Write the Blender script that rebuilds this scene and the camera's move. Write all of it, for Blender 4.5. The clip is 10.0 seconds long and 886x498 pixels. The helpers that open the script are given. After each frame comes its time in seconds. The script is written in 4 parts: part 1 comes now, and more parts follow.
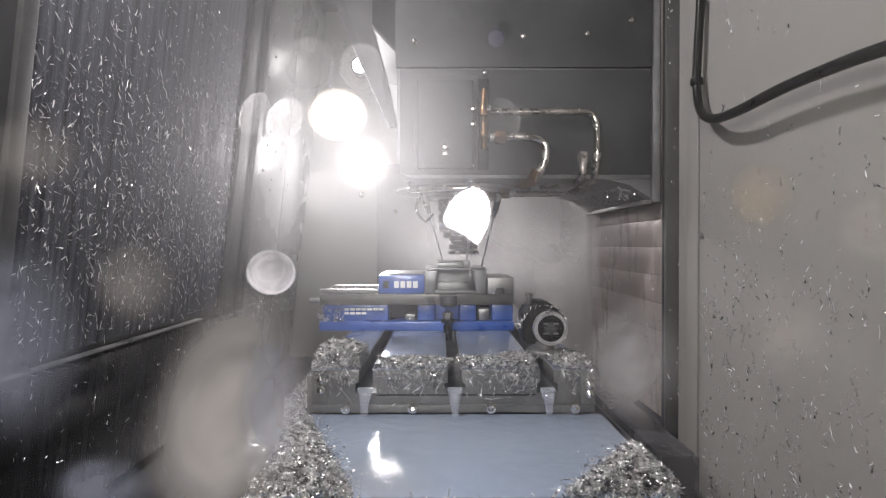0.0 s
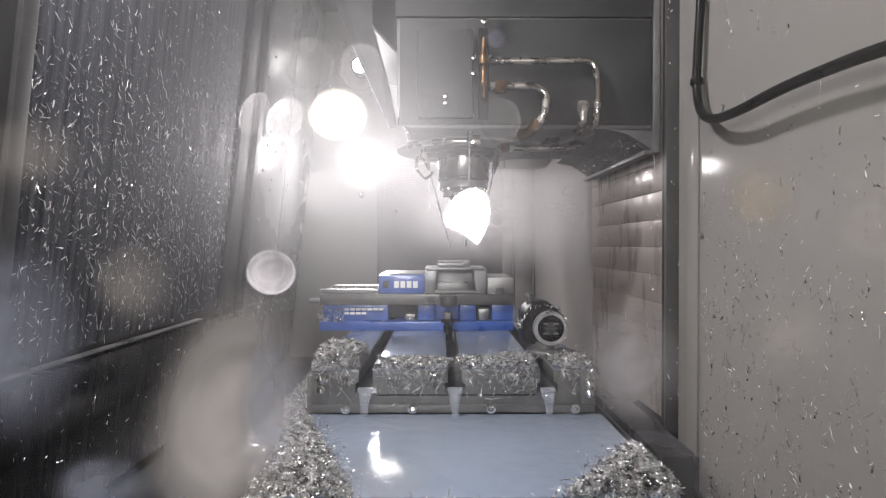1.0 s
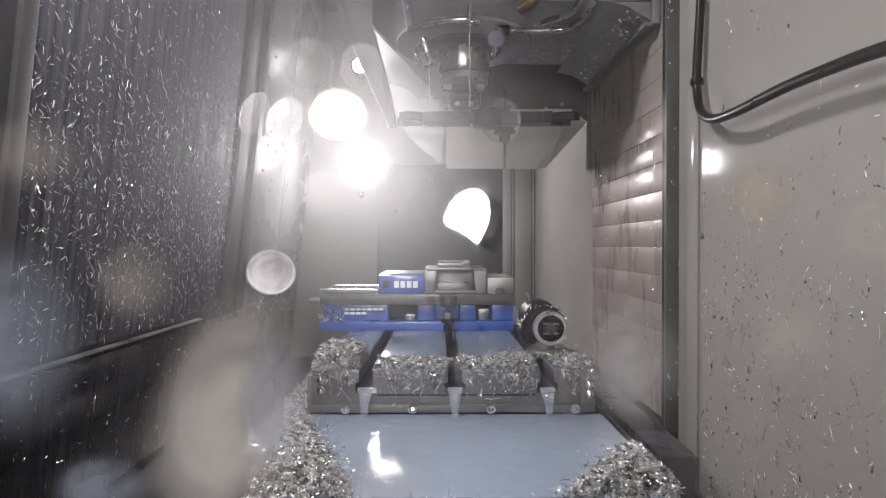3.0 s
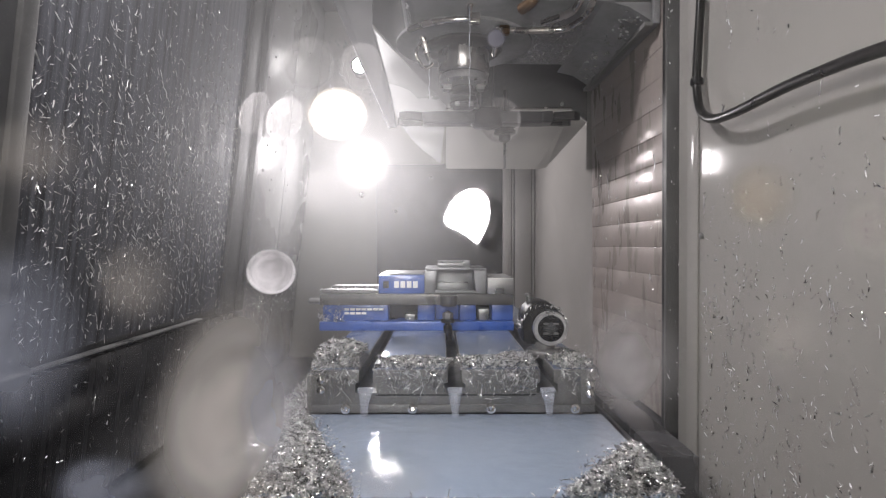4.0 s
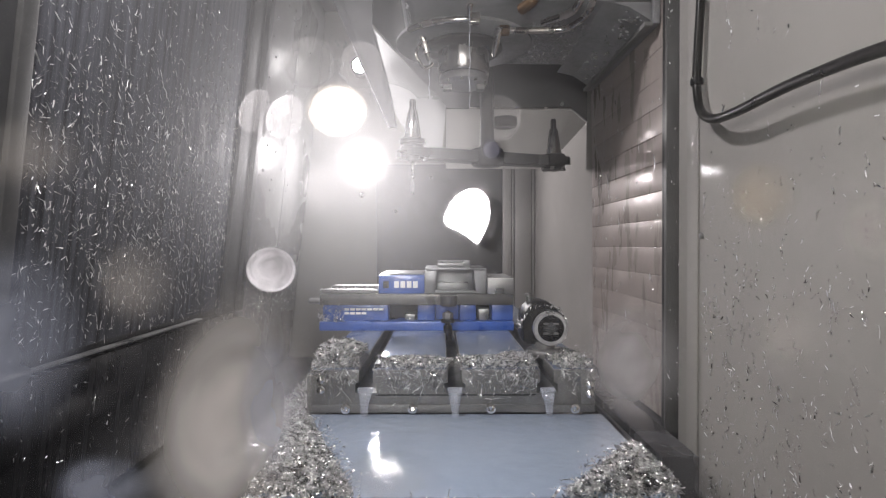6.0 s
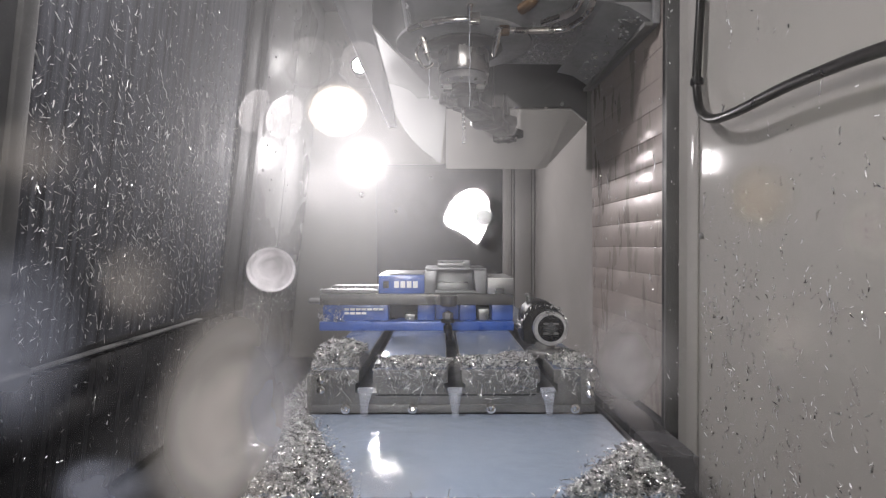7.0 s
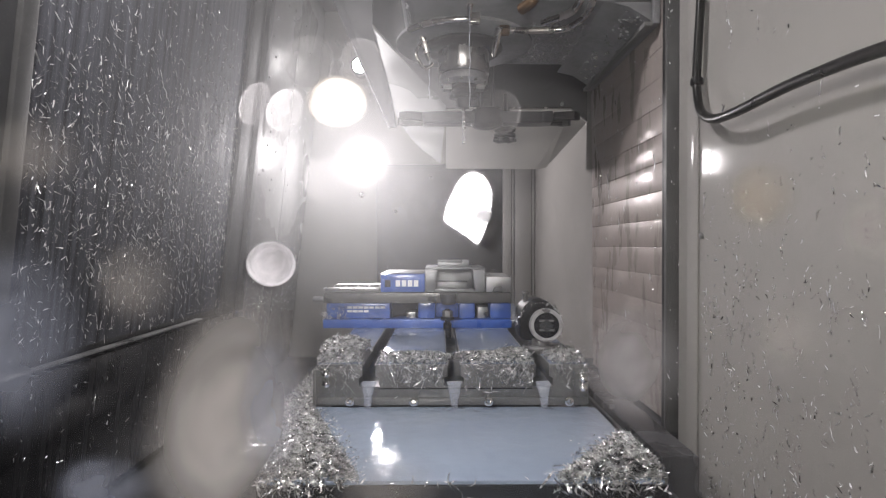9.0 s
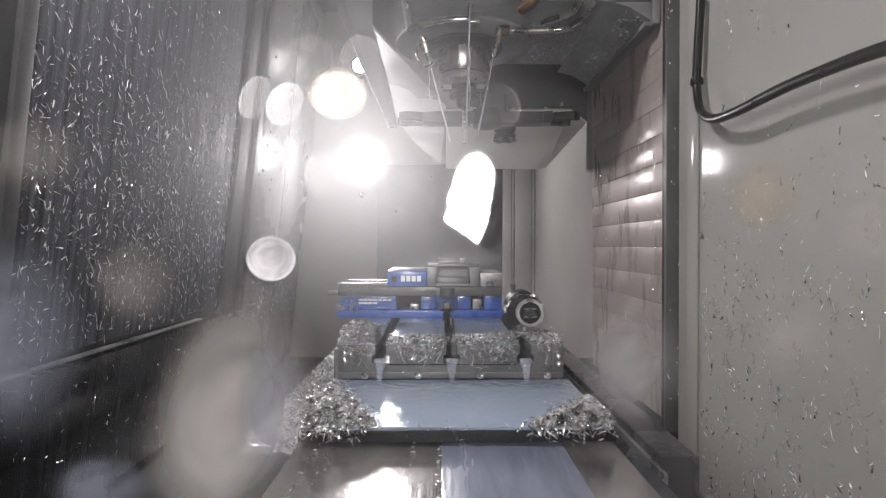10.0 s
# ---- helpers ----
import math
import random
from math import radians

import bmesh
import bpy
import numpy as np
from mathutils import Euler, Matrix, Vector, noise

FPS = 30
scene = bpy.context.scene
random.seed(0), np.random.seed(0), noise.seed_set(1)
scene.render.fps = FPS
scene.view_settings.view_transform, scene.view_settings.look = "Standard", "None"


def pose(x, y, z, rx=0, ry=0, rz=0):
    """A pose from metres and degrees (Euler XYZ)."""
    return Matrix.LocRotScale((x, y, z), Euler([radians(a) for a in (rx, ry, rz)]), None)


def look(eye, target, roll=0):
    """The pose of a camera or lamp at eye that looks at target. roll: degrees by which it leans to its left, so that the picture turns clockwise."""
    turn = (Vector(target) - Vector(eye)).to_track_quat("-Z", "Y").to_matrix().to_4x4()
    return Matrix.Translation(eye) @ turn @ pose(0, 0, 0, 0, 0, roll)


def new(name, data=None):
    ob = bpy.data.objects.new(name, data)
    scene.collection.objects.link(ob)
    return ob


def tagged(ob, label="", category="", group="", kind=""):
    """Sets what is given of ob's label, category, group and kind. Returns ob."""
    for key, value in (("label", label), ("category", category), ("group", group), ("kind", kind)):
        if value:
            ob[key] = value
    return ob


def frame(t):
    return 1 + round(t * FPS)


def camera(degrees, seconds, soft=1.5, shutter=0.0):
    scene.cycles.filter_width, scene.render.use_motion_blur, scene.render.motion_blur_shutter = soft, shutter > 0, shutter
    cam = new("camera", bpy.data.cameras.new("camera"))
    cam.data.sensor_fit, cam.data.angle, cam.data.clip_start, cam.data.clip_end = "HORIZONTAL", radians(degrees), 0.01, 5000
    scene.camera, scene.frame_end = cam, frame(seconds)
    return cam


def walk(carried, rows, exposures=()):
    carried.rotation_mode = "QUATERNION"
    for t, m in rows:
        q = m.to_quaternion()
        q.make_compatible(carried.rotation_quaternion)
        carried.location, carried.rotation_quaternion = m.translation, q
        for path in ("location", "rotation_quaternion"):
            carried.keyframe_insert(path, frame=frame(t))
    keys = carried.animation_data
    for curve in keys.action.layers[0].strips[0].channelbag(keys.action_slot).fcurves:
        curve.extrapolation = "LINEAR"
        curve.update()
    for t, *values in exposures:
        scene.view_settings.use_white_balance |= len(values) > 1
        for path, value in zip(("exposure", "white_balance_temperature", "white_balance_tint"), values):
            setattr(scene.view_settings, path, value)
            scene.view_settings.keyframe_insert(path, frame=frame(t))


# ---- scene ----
E_ = 1.2   # height of the lens over the shop floor; machine heights below are given from it
cam = camera(80, 10.0, soft=1.2)
EYE = Vector((0.0, 0.0, E_))
VIEW = look(EYE, EYE + Vector((0.0064, 1.0, -0.0075)))
walk(cam, [(0, VIEW), (10, VIEW)], exposures=[(0, 0.0), (10, 0.0)])

# ---- world and lamps ----
world = bpy.data.worlds.new("shop_hall")
world.use_nodes = True
world.node_tree.nodes["Background"].inputs[0].default_value = (0.6, 0.65, 0.7, 1)
world.node_tree.nodes["Background"].inputs[1].default_value = 0.05
scene.world = world


def area_lamp(name, eye, target, size, watts, color):
    data = bpy.data.lights.new(name, "AREA")
    data.shape, data.size, data.size_y = "RECTANGLE", size[0], size[1]
    data.energy, data.color = watts, color
    ob = new(name, data)
    ob.matrix_world = look((eye[0], eye[1], E_ + eye[2]), (target[0], target[1], E_ + target[2]))
    return ob


area_lamp("work_light_beam", (-0.345, 2.36, 0.372), (0.05, 0.9, -0.05), (0.09, 0.09), 13.0, (1.0, 0.945, 0.97))
# added beam for the glowing disc that replaces a reflection
area_lamp("upper_glint_beam", (-0.35, 2.36, 0.80), (0.0, 1.2, -0.1), (0.08, 0.12), 1.3, (1.0, 0.945, 0.97))
area_lamp("ceiling_light_beam", (-0.40, 0.60, 0.835), (0.10, 0.85, -0.1), (0.06, 0.06), 8.5, (1.0, 0.95, 0.975))

# added fill from behind the lens; no such lamp is known there
area_lamp("near_fill_beam", (-0.12, -0.215, 0.20), (0.05, 1.1, 0.15), (0.30, 0.14), 1.3, (1.0, 0.945, 0.975))


# ---- materials ----
def mat(name, color, rough=0.5, metal=0.0, var=0.25, scale=8.0, bump=0.1, fine=60.0, coat=0.0, spread=0.15, stretch=(1, 1, 1), spec=0.5):
    m = bpy.data.materials.new(name)
    m.use_nodes = True
    n, l = m.node_tree.nodes, m.node_tree.links
    b = n["Principled BSDF"]
    co = n.new("ShaderNodeTexCoord")
    mp = n.new("ShaderNodeMapping")
    mp.inputs["Scale"].default_value = stretch
    l.new(co.outputs["Object"], mp.inputs["Vector"])
    big, small = n.new("ShaderNodeTexNoise"), n.new("ShaderNodeTexNoise")
    big.inputs["Scale"].default_value, big.inputs["Detail"].default_value = scale, 5
    small.inputs["Scale"].default_value, small.inputs["Detail"].default_value = fine, 4
    for t in (big, small):
        l.new(mp.outputs["Vector"], t.inputs["Vector"])
    mixf = n.new("ShaderNodeMath")
    mixf.operation = "MULTIPLY_ADD"
    mixf.inputs[1].default_value = 0.35
    l.new(small.outputs["Fac"], mixf.inputs[0])
    l.new(big.outputs["Fac"], mixf.inputs[2])
    ramp = n.new("ShaderNodeValToRGB")
    ramp.color_ramp.elements[0].position, ramp.color_ramp.elements[1].position = 0.45, 0.9
    ramp.color_ramp.elements[0].color = (*[c * (1 - var) for c in color], 1)
    ramp.color_ramp.elements[1].color = (*[min(1, c * (1 + var)) for c in color], 1)
    l.new(mixf.outputs[0], ramp.inputs["Fac"])
    l.new(ramp.outputs["Color"], b.inputs["Base Color"])
    mr = n.new("ShaderNodeMapRange")
    mr.inputs["From Min"].default_value, mr.inputs["From Max"].default_value = 0.35, 0.65
    mr.inputs["To Min"].default_value, mr.inputs["To Max"].default_value = max(0.02, rough - spread), min(1, rough + spread)
    l.new(big.outputs["Fac"], mr.inputs["Value"])
    l.new(mr.outputs["Result"], b.inputs["Roughness"])
    b.inputs["Metallic"].default_value = metal
    b.inputs["Specular IOR Level"].default_value = spec
    b.inputs["Coat Weight"].default_value = coat
    b.inputs["Coat Roughness"].default_value = 0.08
    if bump:
        bp = n.new("ShaderNodeBump")
        bp.inputs["Strength"].default_value, bp.inputs["Distance"].default_value = bump, 0.004
        l.new(small.outputs["Fac"], bp.inputs["Height"])
        l.new(bp.outputs["Normal"], b.inputs["Normal"])
    return m


def glow_mat(name, color, strength):
    m = bpy.data.materials.new(name)
    m.use_nodes = True
    b = m.node_tree.nodes["Principled BSDF"]
    b.inputs["Base Color"].default_value = (0.8, 0.8, 0.8, 1)
    b.inputs["Emission Color"].default_value = (*color, 1)
    b.inputs["Emission Strength"].default_value = strength
    return m


M = dict(
    white=mat("painted_white_sheet", (0.265, 0.254, 0.242), 0.10, spread=0.02, var=0.10, scale=3, bump=0.02, fine=90, spec=0.008),
    grey=mat("painted_grey_sheet", (0.125, 0.125, 0.125), 0.55, var=0.2, scale=4, bump=0.06, spec=0.03),
    dark=mat("dark_grey_paint", (0.045, 0.046, 0.048), 0.45, var=0.3, scale=6, bump=0.1, spec=0.25),
    # head paint, lightened to make up for weak light on its underside
    head=mat("lightened_head_paint", (0.215, 0.217, 0.222), 0.5, var=0.35, scale=6, bump=0.12, spec=0.3),
    black=mat("black_oxide_steel", (0.016, 0.016, 0.017), 0.45, 0.0, var=0.3, scale=20, spec=0.12),
    steel=mat("machined_steel", (0.33, 0.33, 0.33), 0.42, 0.8, var=0.2, scale=12, bump=0.05, fine=200),
    cast=mat("cast_iron", (0.145, 0.144, 0.143), 0.45, 0.3, var=0.25, scale=14, bump=0.12, fine=150),
    sheet=mat("stainless_way_cover", (0.22, 0.21, 0.205), 0.18, 0.6, spread=0.05, var=0.35, scale=14, bump=0.10, fine=110, stretch=(3, 0.3, 1)),
    column=mat("column_cover_steel", (0.26, 0.228, 0.212), 0.36, 0.1, var=0.14, scale=18, bump=0.03, fine=140, stretch=(1, 1.6, 0.5), spec=0.05),
    chrome=mat("bright_steel", (0.75, 0.74, 0.72), 0.12, 1.0, var=0.1, scale=20, bump=0.02, spread=0.05),
    tube=mat("bare_metal_tube", (0.55, 0.52, 0.49), 0.25, 1.0, var=0.2, scale=40, bump=0.05),
    brass=mat("brass_fitting", (0.15, 0.092, 0.05), 0.45, 1.0, var=0.3, scale=60),
    alu=mat("milled_aluminium", (0.20, 0.205, 0.21), 0.42, 0.7, var=0.1, scale=20, bump=0.03, fine=300),
    chips=mat("aluminium_chips", (0.86, 0.85, 0.85), 0.30, 1.0, var=0.25, scale=120, bump=0.0),
    mound=mat("packed_chips", (0.26, 0.258, 0.258), 0.5, 0.3, var=0.6, scale=220, bump=0.5, fine=420),
    blue=mat("blue_vise_paint", (0.03, 0.09, 0.36), 0.35, var=0.2, scale=15, bump=0.08, coat=0.3),
    label=mat("white_lettering", (0.75, 0.77, 0.8), 0.4, var=0.08),
    milky=mat("milky_coolant", (0.29, 0.345, 0.44), 0.10, var=0.12, scale=5, bump=0.30, fine=60, spread=0.05, coat=0.4),
    film=mat("coolant_film", (0.17, 0.192, 0.245), 0.24, var=0.3, scale=9, bump=0.12, fine=60, spread=0.10, stretch=(3, 0.4, 1)),
    window=mat("wet_dark_polycarbonate", (0.075, 0.078, 0.090), 0.7, var=0.6, scale=9, bump=0.12, fine=40, spec=0.03, stretch=(1, 9, 0.3)),
    tabletop=mat("wet_table_top", (0.20, 0.235, 0.31), 0.16, 0.25, var=0.15, scale=10, bump=0.08, fine=60, spread=0.06),
    sheet2=mat("ground_spindle_steel", (0.30, 0.29, 0.29), 0.27, 1.0, spread=0.04, var=0.1, scale=20, bump=0.03, fine=200),
    rail=mat("wet_dark_rail", (0.075, 0.075, 0.08), 0.24, 0.4, var=0.3, scale=12, bump=0.1),
    bead=mat("hanging_beads", (0.45, 0.45, 0.46), 0.15, 0.6, var=0.1, bump=0.0),
    drips=mat("drying_coolant_drips", (0.66, 0.66, 0.67), 0.3, 0.3, var=0.2, scale=60, bump=0.0),
    frame=mat("worn_frame_paint", (0.075, 0.075, 0.075), 0.5, var=0.25, scale=9, bump=0.08, spec=0.2),
    bed=mat("oiled_ground_steel", (0.10, 0.098, 0.095), 0.4, 0.5, var=0.25, scale=18, bump=0.05, fine=200),
    jet=mat("running_coolant", (0.46, 0.475, 0.52), 0.2, var=0.1, scale=60, bump=0.1),
    # shaded copy of the head paint, which holds the lit front down
    plate=mat("shaded_head_paint", (0.048, 0.05, 0.051), 0.5, var=0.35, scale=7, bump=0.12, spec=0.25),
    pale=mat("pale_sheet_paint", (0.42, 0.412, 0.395), 0.45, var=0.1, scale=4, bump=0.03, spec=0.2),
    rubber=mat("black_rubber_cable", (0.012, 0.012, 0.012), 0.32, var=0.1, scale=40, bump=0.03, fine=200, spec=0.22, spread=0.06),
    apron=mat("black_wet_apron", (0.012, 0.012, 0.014), 0.22, var=0.5, scale=7, bump=0.1, coat=0.4, stretch=(1, 6, 0.4)),
    wetpanel=mat("wet_grey_sheet", (0.125, 0.125, 0.125), 0.30, var=0.2, scale=4, bump=0.08, fine=30, spec=0.02, spread=0.06),
    # wall white, lightened to make up for light the far strips miss
    strip=mat("lightened_white_strip", (0.48, 0.47, 0.455), 0.35, var=0.1, scale=4, bump=0.03, spec=0.1),
    post=mat("dull_post_paint", (0.065, 0.065, 0.066), 0.55, var=0.25, scale=9, bump=0.08, spec=0.03),
    changer=mat("changer_front_paint", (0.085, 0.085, 0.086), 0.45, var=0.25, scale=6, bump=0.1, spec=0.25),
    fill_panel=glow_mat("fill_panel_glow", (1.0, 0.97, 0.93), 42.0),
    ring=mat("bright_ring_steel", (0.48, 0.48, 0.49), 0.4, 0.75, var=0.2, scale=60, bump=0.1, fine=220),
    lamp=glow_mat("lamp_glass", (1.0, 0.97, 0.93), 60.0),
)



def vary_pieces(m, lo, hi):
    """Lighter and darker pieces in one joined mesh."""
    n, l = m.node_tree.nodes, m.node_tree.links
    g, mr, mx = n.new("ShaderNodeNewGeometry"), n.new("ShaderNodeMapRange"), n.new("ShaderNodeVectorMath")
    mr.inputs["To Min"].default_value, mr.inputs["To Max"].default_value = lo, hi
    mx.operation = "SCALE"
    b = n["Principled BSDF"]
    src = b.inputs["Base Color"].links[0].from_socket
    l.new(g.outputs["Random Per Island"], mr.inputs["Value"])
    l.new(src, mx.inputs[0])
    l.new(mr.outputs["Result"], mx.inputs["Scale"])
    l.new(mx.outputs[0], b.inputs["Base Color"])


vary_pieces(M["chips"], 0.35, 1.15)


# ---- mesh helpers ----
def mesh_of(bm, material, smooth=False):
    me = bpy.data.meshes.new("mesh")
    bmesh.ops.recalc_face_normals(bm, faces=bm.faces)
    if smooth:
        # wide faces that meet only narrow bevels stay flat
        size = {f: f.calc_area() for f in bm.faces}
        for f in bm.faces:
            beside = [size[g] for e in f.edges for g in e.link_faces if g is not f]
            f.smooth = not beside or size[f] < 5 * max(beside)
    bm.to_mesh(me)
    bm.free()
    me.materials.append(material)
    if smooth:
        me.set_sharp_from_angle(angle=radians(50))
    return me


def part(name, bm, material, parent=None, label="", smooth=True):
    ob = new(name, mesh_of(bm, material, smooth))
    if parent:
        ob.parent = parent
        if parent.type == "EMPTY":
            ob.matrix_parent_inverse = Matrix.Translation(-parent.location)
    if label:
        ob["label"] = label
    return ob


def thing(name, label, category, group="", at=(0, 0, 0), kind=""):
    ob = new(name)
    ob.empty_display_size = 0.05
    ob.location = at
    return tagged(ob, label, category, group, kind)


def box(x0, x1, y0, y1, z0, z1, bevel=0.002, bm=None, dz=E_):
    """A bevelled block; heights from the lens."""
    tmp = bmesh.new()
    bmesh.ops.create_cube(tmp, size=1.0)
    for v in tmp.verts:
        v.co = Vector(((x0 + x1) / 2 + v.co.x * (x1 - x0), (y0 + y1) / 2 + v.co.y * (y1 - y0), dz + (z0 + z1) / 2 + v.co.z * (z1 - z0)))
    if bevel:
        bmesh.ops.bevel(tmp, geom=tmp.edges[:], offset=bevel, segments=2, affect="EDGES", profile=0.6)
    if bm is None:
        return tmp
    me = bpy.data.meshes.new("tmp")
    tmp.to_mesh(me)
    tmp.free()
    bm.from_mesh(me)
    bpy.data.meshes.remove(me)
    return bm


def lathe(profile, center, axis="Z", seg=28, dz=E_, bm=None):
    """Turned solid from (radius, height) steps about an axis through center."""
    bm = bm or bmesh.new()
    rings = []
    for r, h in profile:
        ring = []
        for i in range(seg):
            a = 2 * math.pi * i / seg
            p = (r * math.cos(a), r * math.sin(a), h)
            if axis == "Y":
                p = (p[0], p[2], p[1])
            elif axis == "X":
                p = (p[2], p[0], p[1])
            ring.append(bm.verts.new((center[0] + p[0], center[1] + p[1], dz + center[2] + p[2])))
        rings.append(ring)
    for a, b in zip(rings, rings[1:]):
        for i in range(seg):
            bm.faces.new((a[i], a[(i + 1) % seg], b[(i + 1) % seg], b[i]))
    bm.faces.new(rings[0])
    bm.faces.new(rings[-1])
    return bm


def prism(points, y0, y1, plane="XZ", bevel=0.002, dz=E_):
    """An outline (x, z) pushed from y0 to y1, or (x, y) pushed in z, or (y, z) pushed in x."""
    bm = bmesh.new()
    lo, hi = [], []
    for a, b in points:
        for lst, c in ((lo, y0), (hi, y1)):
            p = {"XZ": (a, c, dz + b), "XY": (a, b, dz + c), "YZ": (c, a, dz + b)}[plane]
            lst.append(bm.verts.new(p))
    bm.faces.new(lo)
    bm.faces.new(hi)
    for i in range(len(lo)):
        j = (i + 1) % len(lo)
        bm.faces.new((lo[i], lo[j], hi[j], hi[i]))
    if bevel:
        bmesh.ops.bevel(bm, geom=bm.edges[:], offset=bevel, segments=2, affect="EDGES", profile=0.6)
    return bm


def tube(points, r, seg=10, smooth_steps=5, dz=E_, taper=None):
    """A round tube along a smoothed line of points."""
    pts = [Vector(p) for p in points]
    fine = []
    n = len(pts)
    for i in range(n - 1):
        p0, p1, p2, p3 = pts[max(i - 1, 0)], pts[i], pts[i + 1], pts[min(i + 2, n - 1)]
        for s in range(smooth_steps):
            t = s / smooth_steps
            fine.append(0.5 * ((2 * p1) + (p2 - p0) * t + (2 * p0 - 5 * p1 + 4 * p2 - p3) * t * t + (3 * p1 - p0 - 3 * p2 + p3) * t ** 3))
    fine.append(pts[-1])
    bm = bmesh.new()
    rings = []
    side = None
    for i, p in enumerate(fine):
        d = (fine[min(i + 1, len(fine) - 1)] - fine[max(i - 1, 0)]).normalized()
        if side is None:
            side = d.orthogonal().normalized()
        side = (side - d * side.dot(d)).normalized()
        up = d.cross(side)
        rr = r if taper is None else r + (taper - r) * i / (len(fine) - 1)
        rings.append([bm.verts.new(p + Vector((0, 0, dz)) + rr * (math.cos(a) * side + math.sin(a) * up)) for a in [2 * math.pi * k / seg for k in range(seg)]])
    for a, b in zip(rings, rings[1:]):
        for i in range(seg):
            bm.faces.new((a[i], a[(i + 1) % seg], b[(i + 1) % seg], b[i]))
    bm.faces.new(rings[0])
    bm.faces.new(rings[-1])
    return bm


def struct(name, bm, material, label="", parent=None):
    ob = part(name, bm, material, parent, smooth=True)
    if parent is None:
        tagged(ob, label, name.split("_")[0], kind="structure")
    return ob


# ---- enclosure ----
XN = 0.42   # near part of the rear wall
XR, XL, LEAN, YF, YN, ZF, ZC = 0.45, -0.64, 0.11, 2.5, -0.25, -0.53, 1.10


def front_x(z):
    return XL + LEAN * z


struct("floor", box(-0.95, 0.75, YN, 2.6, ZF - 0.03, ZF, 0), M["dark"], "wet dark steel floor pan of the machine")
struct("ceiling", box(-0.95, 0.75, YN, 2.6, ZC, ZC + 0.03, 0), M["grey"], "grey sheet metal roof of the machine enclosure")
struct("wall_near", box(-0.95, 0.75, YN - 0.03, YN, ZF, ZC, 0), M["white"], "white painted sheet metal end wall")
# rear wall, right of the table
wall_rear = struct("wall_rear", box(XR, XR + 0.03, 0.9245, YF, ZF, ZC, 0), M["white"], "white painted sheet metal wall with stuck chips and coolant drips")
struct("wall_rear", box(XN, XR + 0.03, YN, 0.924, ZF, ZC, 0), M["white"], "white painted sheet metal wall with stuck chips and coolant drips")
struct("trim", box(XN - 0.004, XN - 0.0005, 0.850, 0.886, -0.42, ZC, 0.001), M["white"], "folded white edge strip of the enclosure wall")
# far end wall
wall_far = struct("wall_far", box(-0.95, 0.75, YF, YF + 0.03, ZF, ZC, 0), M["white"], "white painted far end wall of the enclosure")
far_panel = struct("panel", box(-0.295, 0.295, YF - 0.012, YF - 0.001, ZF + 0.02, 0.38, 0.003), M["frame"], "dark grey recessed sheet on the far wall")
for x0, x1, mt in ((0.297, 0.338, "strip"), (0.342, 0.350, "pale"), (0.354, 0.432, "strip"), (0.436, 0.447, "strip")):
    struct("trim", box(x0, x1, YF - 0.02, YF - 0.001, ZF + 0.02, 0.40, 0.003), M[mt], "upright folded sheet metal strip on the far wall")
# leaning front wall: sheet below and above, windowed door between
def lean_slab(y0, y1, z0, z1, inset, thick, bevel=0.002):
    """A slab on the leaning front wall; inset: metres that its face stands into the room."""
    pts = [(front_x(z0) + inset, z0), (front_x(z1) + inset, z1), (front_x(z1) + inset - thick, z1), (front_x(z0) + inset - thick, z0)]
    return prism(pts, y0, y1, "XZ", bevel)


wall_front = struct("wall_front", lean_slab(YN, YF, ZF, ZC, -0.02, 0.03, 0), M["dark"], "dark sheet metal front wall of the enclosure")
door = thing("machine_door", "dark wet sliding machine door with a polycarbonate window", "door")
part("window_pane", lean_slab(0.782, 1.5995, -0.19, 1.0, -0.006, 0.008), M["window"], door, "dark polycarbonate pane streaked with coolant and chips")
part("door_frame", lean_slab(0.56, 0.747, -0.21, 1.05, 0.012, 0.028, 0.004), M["dark"], door)
part("door_frame", lean_slab(0.749, 0.780, -0.21, 1.05, 0.018, 0.03, 0.006), M["frame"], door)
part("door_frame", lean_slab(1.60, 1.70, -0.21, 1.05, 0.004, 0.02, 0.003), M["post"], door)
part("door_frame", lean_slab(1.705, 1.74, -0.21, 1.05, 0.016, 0.03, 0.002), M["post"], door)
part("sill_strip", lean_slab(0.70, 1.46, -0.2065, -0.2025, 0.008, 0.02, 0.001), M["steel"], door, "bare steel sill strip under the pane")
part("lower_panel", lean_slab(0.60, 1.70, -0.50, -0.215, 0.004, 0.02, 0.003), M["apron"], door, "black lower door panel running with coolant")
for y0, y1 in ((1.76, 2.10), (2.104, 2.46)):
    struct("panel", lean_slab(y0, y1, -0.50, 1.05, -0.004, 0.014, 0.003), M["wetpanel"], "grey wet fixed sheet panel of the front wall")
struct("panel", lean_slab(-0.2, 0.555, -0.50, 1.05, -0.004, 0.014, 0.003), M["grey"], "grey fixed sheet panel of the front wall")

# column with telescoping cover
column = thing("column_cover", "brownish steel telescoping cover on the machine column, running with coolant", "way cover", kind="structure")
part("core", box(0.412, XR - 0.002, 0.935, 1.40, -0.32, ZC - 0.01, 0.002), M["dark"], column)
for i in range(24):
    z1 = 0.62 - 0.052 * i
    x0 = 0.4005 + 0.0004 * i
    if z1 - 0.0525 > -0.33:
        part("cover_panel", box(x0, 0.4115, 0.945, 1.40, z1 - 0.0524, z1 - 0.0008, 0.0012), M["column"], column)
